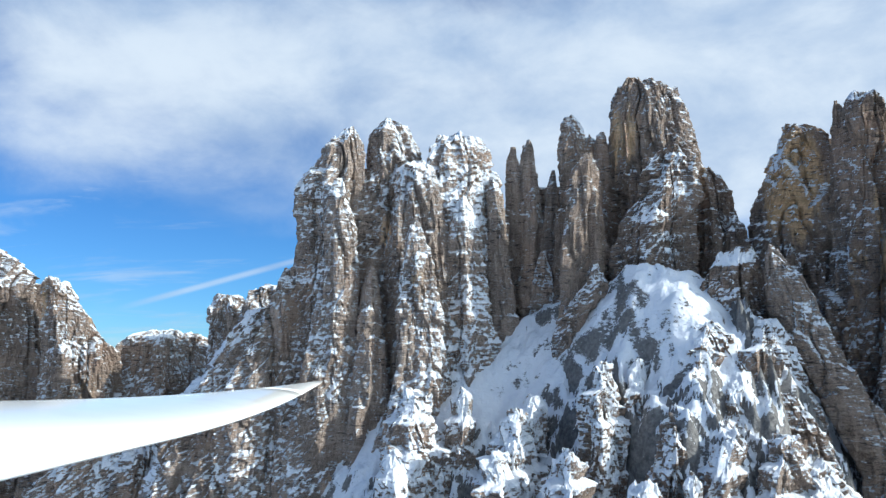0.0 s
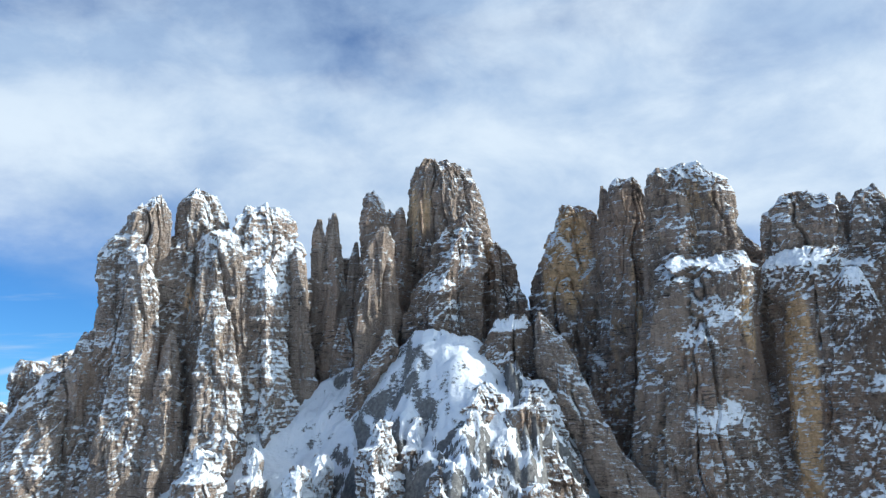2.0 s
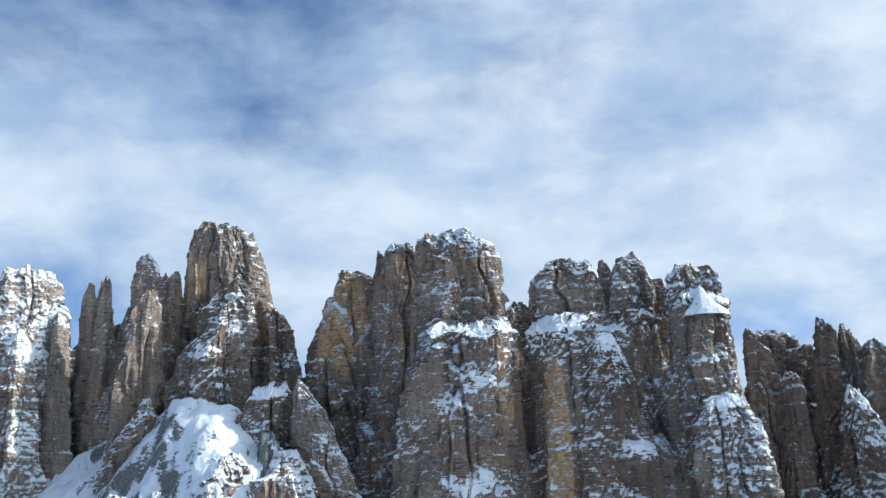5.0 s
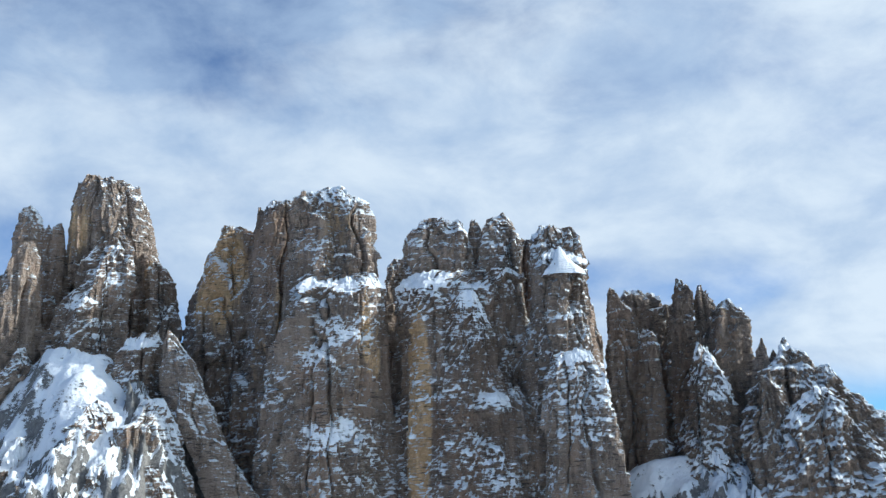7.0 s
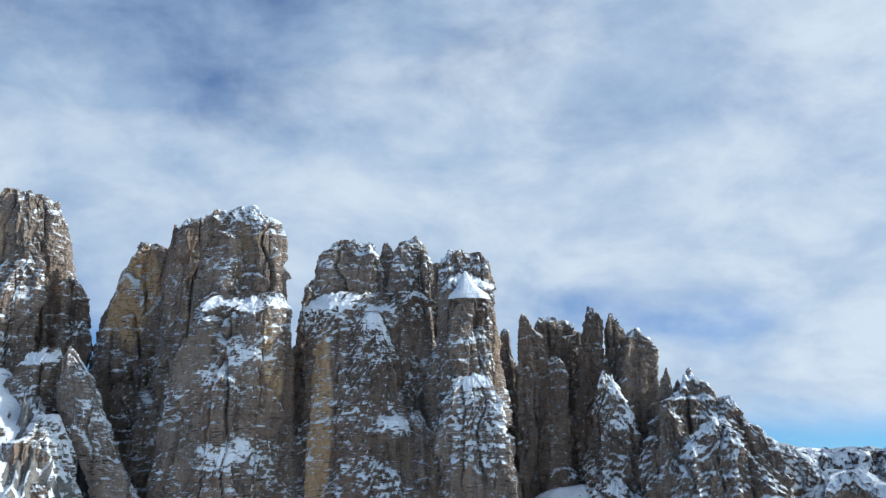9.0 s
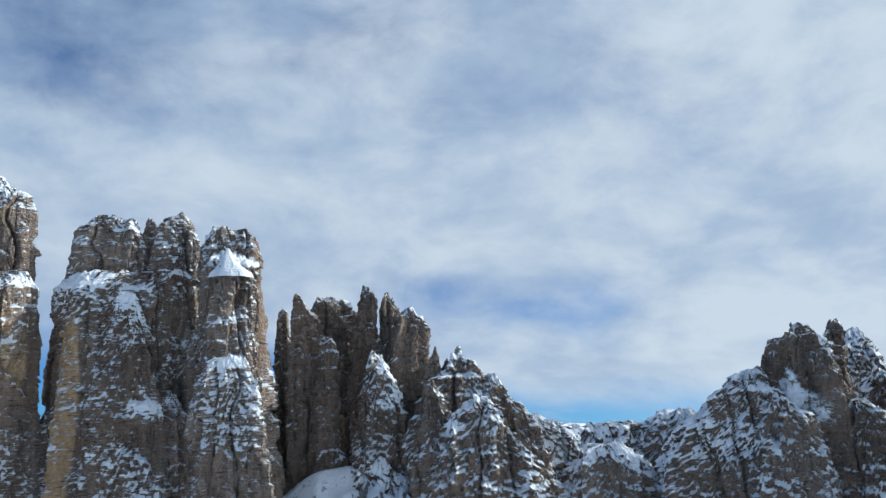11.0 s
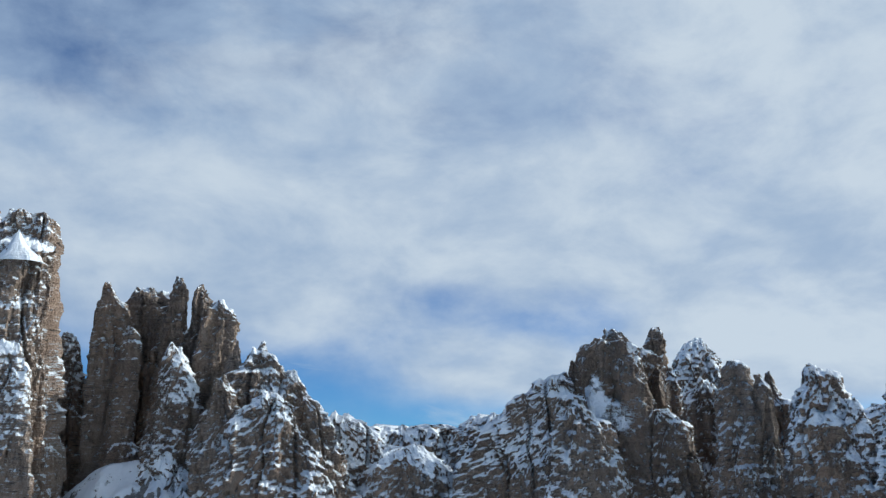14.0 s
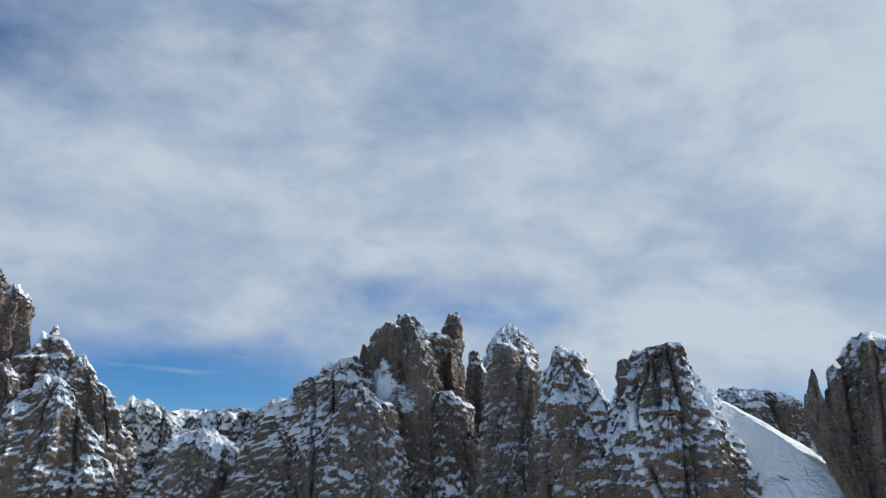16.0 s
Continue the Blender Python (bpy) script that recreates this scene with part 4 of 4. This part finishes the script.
tower(pk, "buttress", 628.5, 209.7, -31.4, [(207.2, -4.7, 3.6), (199.0, -8.9, 11.8), (177.5, -13.0, 17.0), (156.0, -14.3, 19.3), (70, -24.6, 29.6)], deep=14, snow=0.16)

pk = peak('pointed snow-dusted limestone peak')
tower(pk, "tower", 674.4, 265.3, -32.6, [(235.0, 5.4, 9.3), (231.1, 3.4, 11.2), (222.7, 1.3, 13.6), (153.4, -2.7, 16.0), (70, -12.7, 26.0)], deep=12, snow=0.14)
tower(pk, "tower", 707.3, 279.6, -34.7, [(254.2, 6.4, 13.3), (249.7, 1.1, 17.0), (242.7, -3.2, 21.6), (228.9, -8.3, 27.3), (205.2, -10.7, 32.9), (152.2, -17.0, 39.2), (70, -26.9, 49.1)], deep=26, snow=0.22, ledge=1.3)
tower(pk, "tower", 687.6, 190.0, -51.9, [(223.8, -6.0, -4.4), (218.7, -8.1, -2.6), (212.5, -9.5, 1.3), (209.0, -10.9, 10.5), (193.6, -14.1, 12.5), (155.6, -21.9, 10.5), (70, -29.9, 18.5)], deep=14, snow=0.14, ledge=1.3)
tower(pk, "buttress", 681.8, 236.0, -47.4, [(225.6, -1.5, 3.4), (219.5, -7.0, 8.5), (210.5, -10.1, 11.3), (195.6, -12.9, 12.6), (154.3, -20.8, 10.0), (70, -28.8, 18.0)], deep=12, snow=0.16, ledge=1.2)
tower(pk, "tower", 626, 174.9, -41.7, [(225.7, 8.3, 13.6), (223.2, 6.2, 16.8), (213.3, 4.6, 18.0), (193.9, 2.5, 19.5), (174.6, 0.4, 21.1), (70, -12.2, 33.7)], deep=14, snow=0.1, ledge=1.3)
tower(pk, "spire", 631.9, 163.9, -43.4, [(218.3, 8.3, 10.2), (213.9, 7.6, 12.7), (206.7, 6.8, 15.4), (193.7, 5.2, 16.3), (174.7, 3.0, 17.1), (70, -9.6, 29.7)], deep=9, snow=0.06)

pk = peak('blocky dark limestone tower with snowy shelves')
tower(pk, "buttress", 629, 116, -39.4, [(198.0, -4.6, 1.4), (194.4, -7.7, 5.2), (184.7, -10.3, 7.4), (171.7, -13.4, 9.0), (158.5, -16.0, 10.1), (70, -26.6, 20.7)], deep=12, snow=0.18, ledge=1.4)
tower(pk, "buttress", 639, 108, -41.5, [(204.1, -6.2, -2.7), (200.0, -8.2, -0.2), (189.0, -10.0, 1.9), (158.5, -14.6, 3.7), (70, -25.2, 14.3)], deep=10, snow=0.16, ledge=1.3)
tower(pk, "tower", 632.9, 121.9, -39.3, [(217.6, -4.0, 2.5), (215.0, -5.4, 6.1), (209.9, -6.6, 7.2), (203.0, -10.5, 10.5), (193.9, -12.6, 14.1), (176.1, -16.2, 15.4), (158.2, -18.9, 16.5), (70, -29.5, 27.1)], deep=20, snow=0.2, ledge=1.4)

pk = peak('dark flat-topped limestone peak with a sunlit snow flank')
tower(pk, "tower", 652.7, 86.8, -45.5, [(216.3, -5.0, 3.6), (214.1, -8.5, 8.9), (209.7, -11.4, 10.3), (205.4, -13.8, 12.1), (198.9, -17.2, 15.7), (190.3, -20.0, 20.8), (175.5, -23.0, 27.2), (158.7, -25.4, 34.0), (70, -36.0, 44.6)], deep=22, snow=0.2, ledge=1.5)
tower(pk, "spire", 646.2, 88.6, -44.5, [(209.4, -11.0, -8.5), (206.5, -11.6, -5.6), (196.8, -12.6, -4.1), (70, -27.8, 11.1)], deep=8, snow=0.03)
tower(pk, "snow_flank", 672.5, 88.6, -47.5, [(200.2, -1.3, 2.6), (196.3, -4.4, 7.8), (188.5, -8.2, 21.1), (177.6, -11.2, 37.6), (167.0, -14.1, 50.3), (158.2, -15.7, 64.9), (70, -26.3, 75.5)], deep=26, snow=0.45, ledge=0, rugged=0.2)

pk = peak('distant brown limestone plateau with thin snow')
tower(pk, "plateau", 1069.3, 409.9, -49.5, [(239.0, -10.3, 2.4), (233.6, -19.4, 47.8), (226.7, -26.7, 59.7), (209.7, -38.3, 64.8), (181.5, -53.4, 68.2), (140.1, -66.6, 71.0), (70, -75.0, 79.4)], deep=60, snow=0.08, ochre=0.2)
tower(pk, "buttress", 1048.7, 389.5, -49.7, [(225.0, -0.8, 18.6), (220.0, -8.5, 28.7), (200.9, -17.5, 35.5), (141.1, -36.9, 39.2), (70, -45.4, 47.7)], deep=30, snow=0.1, ochre=0.3)

pk = peak('dark blocky limestone peak with a snow shelf')
tower(pk, "spire", 690.1, 45.3, -54.7, [(203.8, -3.6, -1.7), (199.3, -5.1, -0.3), (191.1, -6.3, 1.5), (182.9, -5.8, 2.4), (174.9, -2.8, 4.7), (158.9, 4.4, 9.9), (70, -6.3, 20.6)], deep=8, snow=0.02)
tower(pk, "spire", 697, 42.5, -55.7, [(205.9, -2.4, 1.0), (202.4, -4.7, 2.2), (187.0, -6.7, 3.5), (174.9, -6.6, 5.5), (158.8, -0.9, 9.1), (70, -11.6, 19.8)], deep=9, snow=0.03)
tower(pk, "tower", 712, 24, -59.5, [(215.7, -17.4, 6.6), (213.4, -20.7, 10.7), (206.7, -22.2, 14.2), (190.5, -25.1, 17.3), (174.7, -26.1, 20.3), (158.9, -23.4, 23.1), (70, -34.1, 33.8)], deep=24, snow=0.05, ochre=0.2)

pk = peak('brown limestone peaks with a snowy ridge')
tower(pk, "tower", -312, 570, 29.7, [(271.1, -0.1, 16.7), (264.2, -9.5, 25.2), (253.0, -15.3, 38.3), (239.7, -20.9, 48.2), (207.7, -25.3, 53.3), (170.5, -29.3, 58.4), (70, -41.4, 70.5)], deep=40, snow=0.08, ochre=0.3)
tower(pk, "tower", -248, 559, 25, [(248.1, -2.2, 3.9), (244.2, -3.3, 10.2), (233.2, -3.8, 16.1), (218.6, -3.7, 24.3), (198.5, -3.4, 39.1), (171.1, -3.7, 44.5), (70, -15.8, 56.6)], deep=22, snow=0.06, ochre=0.3)

pk = peak('grey limestone ridge with snow in its gullies')
tower(pk, "ridge", -184, 600, 18.2, [(214.3, -6.2, 6.1), (209.2, -24.4, 25.6), (202.2, -31.4, 31.1), (184.8, -38.6, 39.3), (146.6, -51.1, 48.2), (70, -60.3, 57.4)], deep=24, snow=0.1)
tower(pk, "ridge", -133.9, 572.2, 14.4, [(235.6, -9.0, 5.5), (230.1, -13.6, 14.8), (215.2, -17.4, 22.5), (189.3, -20.1, 30.5), (149.1, -29.4, 35.1), (70, -38.9, 44.6)], deep=22, snow=0.1)
tower(pk, "ridge", -101.5, 550.7, 11.8, [(241.6, -5.2, 5.4), (236.9, -13.9, 12.6), (221.8, -18.8, 20.0), (186.2, -24.7, 27.8), (70, -38.6, 41.7)], deep=22, snow=0.12)
tower(pk, "buttress", -123.1, 509.7, 15, [(163.8, -58.2, -43.0), (152.6, -72.6, -17.9), (136.9, -89.5, 4.6), (117.5, -102.9, 17.9), (70, -108.6, 23.6)], deep=30, snow=0.1)

pk = peak('snowy limestone ribs below the towers, rock showing through')
tower(pk, "buttress", 150.4, 377.7, -19.8, [(211.9, -30.0, -23.8), (205.6, -33.6, -15.0), (190.8, -39.4, -11.3), (171.2, -44.9, -7.0), (136.9, -53.3, 0.7), (70, -61.3, 8.7)], deep=14, snow=0.14, ledge=0.8)
tower(pk, "buttress", 170.1, 384.8, -22.1, [(212.8, -19.3, -13.2), (205.7, -23.2, -7.8), (190.7, -29.3, -2.7), (170.9, -35.4, 2.1), (136.3, -43.9, 11.7), (70, -51.9, 19.7)], deep=14, snow=0.14, ledge=0.8)
tower(pk, "buttress", 171.8, 364.8, -23.4, [(181.7, -24.3, -17.6), (172.3, -29.2, -9.2), (158.4, -34.3, -1.3), (139.6, -39.6, 8.3), (70, -48.0, 16.7)], deep=12, snow=0.14, ledge=0.8)
tower(pk, "rib", -2.8, 413, 2.3, [(181.5, -6.9, 0.2), (178.9, -8.3, 5.4), (177.3, -8.1, 3.8), (169.5, -11.5, 6.0), (167.4, -14.6, 6.4), (156.7, -15.3, 9.9), (154.4, -15.9, 14.0), (134.8, -17.9, 16.0), (70, -25.7, 23.8)], deep=33, snow=0.2, ledge=0.7, cap=16, shrink=0.5, rugged=1.1)
tower(pk, "rib", 41.7, 376.9, -4.3, [(174.6, -5.2, 0.7), (172.3, -4.5, 2.9), (170.8, -7.7, 3.5), (163.7, -9.1, 3.6), (161.8, -11.6, 4.9), (152.1, -12.2, 5.5), (150.0, -12.6, 9.2), (132.2, -15.0, 9.6), (70, -22.5, 17.1)], deep=26, snow=0.2, ledge=0.7, cap=16, shrink=0.5, rugged=1.1)
tower(pk, "rib", 80.4, 378.5, -10, [(195.3, -5.1, 0.5), (192.9, -7.5, 4.2), (191.4, -7.5, 2.3), (184.2, -8.2, 5.0), (182.2, -12.8, 4.8), (172.4, -13.0, 6.1), (170.3, -13.6, 10.7), (152.2, -15.0, 13.5), (70, -24.9, 23.4)], deep=31, snow=0.2, ledge=0.7, cap=16, shrink=0.5, rugged=1.1)
tower(pk, "rib", 51.7, 406, -5.4, [(179.8, -4.2, 0.7), (177.3, -4.7, 2.6), (175.7, -5.4, 3.8), (168.0, -8.4, 3.2), (165.9, -11.2, 3.2), (155.5, -12.2, 3.6), (153.2, -12.7, 7.4), (133.9, -15.5, 6.6), (70, -23.2, 14.3)], deep=22, snow=0.2, ledge=0.7, cap=16, shrink=0.5, rugged=1.1)
tower(pk, "rib", 123, 387.6, -15.7, [(212.6, 0.1, 5.1), (210.1, -0.5, 7.5), (208.6, -2.4, 7.1), (201.2, -6.7, 6.5), (199.2, -10.2, 9.6), (189.0, -11.4, 7.7), (186.8, -12.0, 10.7), (168.1, -15.9, 10.7), (70, -27.7, 22.5)], deep=29, snow=0.12, ledge=0.7, cap=16, shrink=0.5, rugged=1.1)
tower(pk, "rib", 158.2, 387.5, -20.4, [(214.2, -9.2, -2.7), (211.7, -9.8, 0.2), (210.2, -12.1, 0.6), (202.7, -13.2, 0.0), (200.7, -19.7, 2.9), (190.5, -20.2, 2.7), (188.2, -20.9, 3.1), (169.4, -25.5, 3.9), (70, -37.4, 15.8)], deep=32, snow=0.12, ledge=0.7, cap=16, shrink=0.5, rugged=1.1)
tower(pk, "rib", 99.7, 355.2, -13.6, [(175.4, -0.3, 5.2), (173.2, -0.1, 6.6), (171.8, -3.7, 6.9), (165.1, -4.6, 8.2), (163.3, -5.2, 9.7), (154.2, -8.2, 9.9), (152.3, -8.7, 11.9), (135.5, -11.4, 12.0), (70, -19.3, 19.9)], deep=28, snow=0.12, ledge=0.7, cap=16, shrink=0.5, rugged=1.1)
tower(pk, "rib", 121, 334.5, -17.7, [(167.1, -5.4, 0.1), (165.0, -6.2, 2.7), (163.7, -7.9, 1.9), (157.4, -10.5, 1.2), (155.7, -13.0, 3.8), (147.1, -14.4, 0.8), (145.3, -14.9, 5.8), (129.5, -18.4, 4.3), (70, -25.5, 11.4)], deep=29, snow=0.12, ledge=0.7, cap=16, shrink=0.5, rugged=1.1)
tower(pk, "rib", 146.4, 335.9, -21.5, [(168.9, -10.5, -4.7), (166.9, -9.5, -1.8), (165.5, -13.4, -1.9), (159.2, -12.8, -1.2), (157.5, -16.0, 0.2), (148.8, -18.3, -0.3), (147.0, -18.8, 5.0), (131.1, -21.4, 4.3), (70, -28.7, 11.6)], deep=33, snow=0.12, ledge=0.7, cap=16, shrink=0.5, rugged=1.1)
tower(pk, "rib", 167.8, 331.1, -24.9, [(159.2, -17.1, -11.9), (157.1, -18.6, -9.9), (155.8, -21.9, -10.3), (149.6, -20.8, -8.3), (147.8, -24.1, -7.1), (139.4, -23.5, -5.0), (137.6, -24.1, -4.0), (122.1, -25.2, -0.2), (70, -31.5, 6.1)], deep=33, snow=0.12, ledge=0.7, cap=16, shrink=0.5, rugged=1.1)
tower(pk, "rib", 60.5, 343.9, -7.7, [(161.3, -6.0, 0.0), (159.2, -6.4, 3.3), (157.9, -8.5, 3.8), (151.4, -8.8, 2.4), (149.7, -11.5, 6.4), (140.9, -15.6, 4.6), (139.1, -16.2, 9.5), (122.9, -19.9, 7.9), (70, -26.2, 14.2)], deep=33, snow=0.2, ledge=0.7, cap=16, shrink=0.5, rugged=1.1)
tower(pk, "rib", 25.9, 355.1, -2, [(160.0, 2.4, 7.3), (157.8, 2.2, 10.6), (156.5, -2.4, 9.0), (149.9, 0.7, 11.3), (148.1, -3.8, 13.9), (139.1, -3.1, 14.4), (137.1, -3.5, 16.5), (120.6, -4.0, 20.0), (70, -10.1, 26.1)], deep=28, snow=0.2, ledge=0.7, cap=16, shrink=0.5, rugged=1.1)
tower(pk, "rib", 20.2, 419.8, -0.9, [(181.8, -4.1, -1.1), (179.1, -4.7, 0.5), (177.5, -8.5, 2.5), (169.5, -7.3, 1.6), (167.4, -10.2, 3.8), (156.5, -11.4, 3.1), (154.2, -11.8, 6.2), (134.2, -13.7, 7.0), (70, -21.4, 14.7)], deep=20, snow=0.2, ledge=0.7, cap=16, shrink=0.5, rugged=1.1)
tower(pk, "rib", -15.2, 390.1, 4.2, [(158.4, -0.7, 5.2), (155.9, -1.1, 8.9), (154.4, -2.4, 7.9), (147.1, -3.4, 9.7), (145.1, -5.2, 12.4), (135.2, -5.3, 13.4), (133.0, -5.8, 19.2), (114.7, -5.8, 20.7), (70, -11.2, 26.1)], deep=28, snow=0.2, ledge=0.7, cap=16, shrink=0.5, rugged=1.1)
tower(pk, "rib", 100.3, 386.7, -12.6, [(195.7, -6.8, -3.1), (193.2, -7.6, -2.4), (191.7, -9.6, -2.3), (184.3, -10.4, -0.3), (182.3, -13.5, 0.5), (172.2, -13.8, 0.6), (170.1, -14.2, 3.3), (151.6, -15.8, 4.9), (70, -25.6, 14.7)], deep=22, snow=0.2, ledge=0.7, cap=16, shrink=0.5, rugged=1.1)
tower(pk, "rib", 140.5, 376.9, -18.5, [(195.9, -7.2, -0.9), (193.4, -6.9, 1.1), (192.0, -8.8, 0.3), (184.8, -11.1, 1.9), (182.8, -12.9, 2.9), (173.0, -14.6, 3.5), (170.9, -15.1, 4.8), (152.9, -17.5, 7.1), (70, -27.4, 17.0)], deep=28, snow=0.12, ledge=0.7, cap=16, shrink=0.5, rugged=1.1)
tower(pk, "rib", 83.7, 317.9, -12.4, [(154.5, -3.5, 0.8), (152.5, -4.7, 2.8), (151.3, -7.6, 2.7), (145.4, -7.7, 4.5), (143.8, -8.8, 7.1), (135.8, -10.2, 6.6), (134.1, -10.7, 9.6), (119.5, -11.7, 13.4), (70, -17.6, 19.3)], deep=33, snow=0.2, ledge=0.7, cap=16, shrink=0.5, rugged=1.1)
tower(pk, "rib", 103.3, 318.1, -15.7, [(156.4, -5.9, -1.2), (154.4, -6.4, -0.4), (153.2, -7.9, -0.2), (147.2, -7.9, -0.5), (145.6, -10.6, 1.1), (137.5, -12.2, 1.0), (135.8, -12.6, 3.5), (120.9, -14.9, 3.4), (70, -21.0, 9.5)], deep=24, snow=0.12, ledge=0.7, cap=16, shrink=0.5, rugged=1.1)

# ---- the glider's wing, beside the place where the flight begins ----
def part(name, bm, material, parent, label=""):
    me = bpy.data.meshes.new(name)
    bm.to_mesh(me)
    bm.free()
    me.materials.append(material)
    ob = new(name, me)
    ob.parent = parent
    if label:
        tagged(ob, label)
    return ob


def wing_rows(count):
    """Stations from root to tip: leading edge, trailing edge and thickness."""
    out = []
    for i in range(count):
        s = i / (count - 1)
        span = 6.05 * s
        chord = 0.9 * (1 - max(0.0, (span - 1.5) / 4.72) ** 1.3)
        sweep = 0.0
        rise = 0.06 - 0.03 * span + 0.15 * max(0.0, (s - 0.45) / 0.55) ** 2
        out.append((span, sweep, max(chord, 0.03), rise))
    return out


def wing_section(chord, u):
    """Half thickness of the section at the share u of the chord."""
    return 0.62 * chord * 0.15 * (1.49 * math.sqrt(max(u, 0)) - 0.63 * u - 1.76 * u * u + 1.42 * u ** 3 - 0.51 * u ** 4) / 0.75


def loft(u_from, u_to, s_from, s_to, lift=0.0):
    """A closed piece of the wing between shares of the chord and of the span."""
    bm = bmesh.new()
    rows = [r for i, r in enumerate(wing_rows(41)) if s_from <= i / 40 <= s_to]
    shares = [u_from + (u_to - u_from) * (0.5 - 0.5 * math.cos(math.pi * k / 14)) for k in range(15)]
    rings = []
    for span, sweep, chord, rise in rows:
        top = [bm.verts.new((span, sweep + chord * u, rise + wing_section(chord, u) + lift)) for u in shares]
        low = [bm.verts.new((span, sweep + chord * u, rise - 0.55 * wing_section(chord, u) - 0.0015)) for u in reversed(shares)]
        rings.append(top + low)
    for a, b in zip(rings, rings[1:]):
        for k in range(len(a)):
            f = bm.faces.new((a[k], a[(k + 1) % len(a)], b[(k + 1) % len(a)], b[k]))
            f.smooth = True
    bm.faces.new(rings[0][::-1])
    bm.faces.new(rings[-1])
    bmesh.ops.recalc_face_normals(bm, faces=bm.faces)
    return bm


wing = tagged(new("glider_wing"), "slender glossy white glider wing with an upswept tip", "wing")
part("wing_panel", loft(0.0, 0.80, 0.0, 0.85), WHITE, wing)
part("aileron", loft(0.806, 1.0, 0.0, 0.85), WHITE, wing)
part("wing_tip", loft(0.0, 1.0, 0.85, 1.0), WHITE, wing)
x0, y0, z0, _, _, heading = PATH[0][1:]
wing.matrix_basis = pose(x0, y0, z0, 0, 0, heading) @ pose(-0.83, 0.0, -0.25, 0, 0, 90) @ pose(0, 0, 0, 8.5, 0, 0)
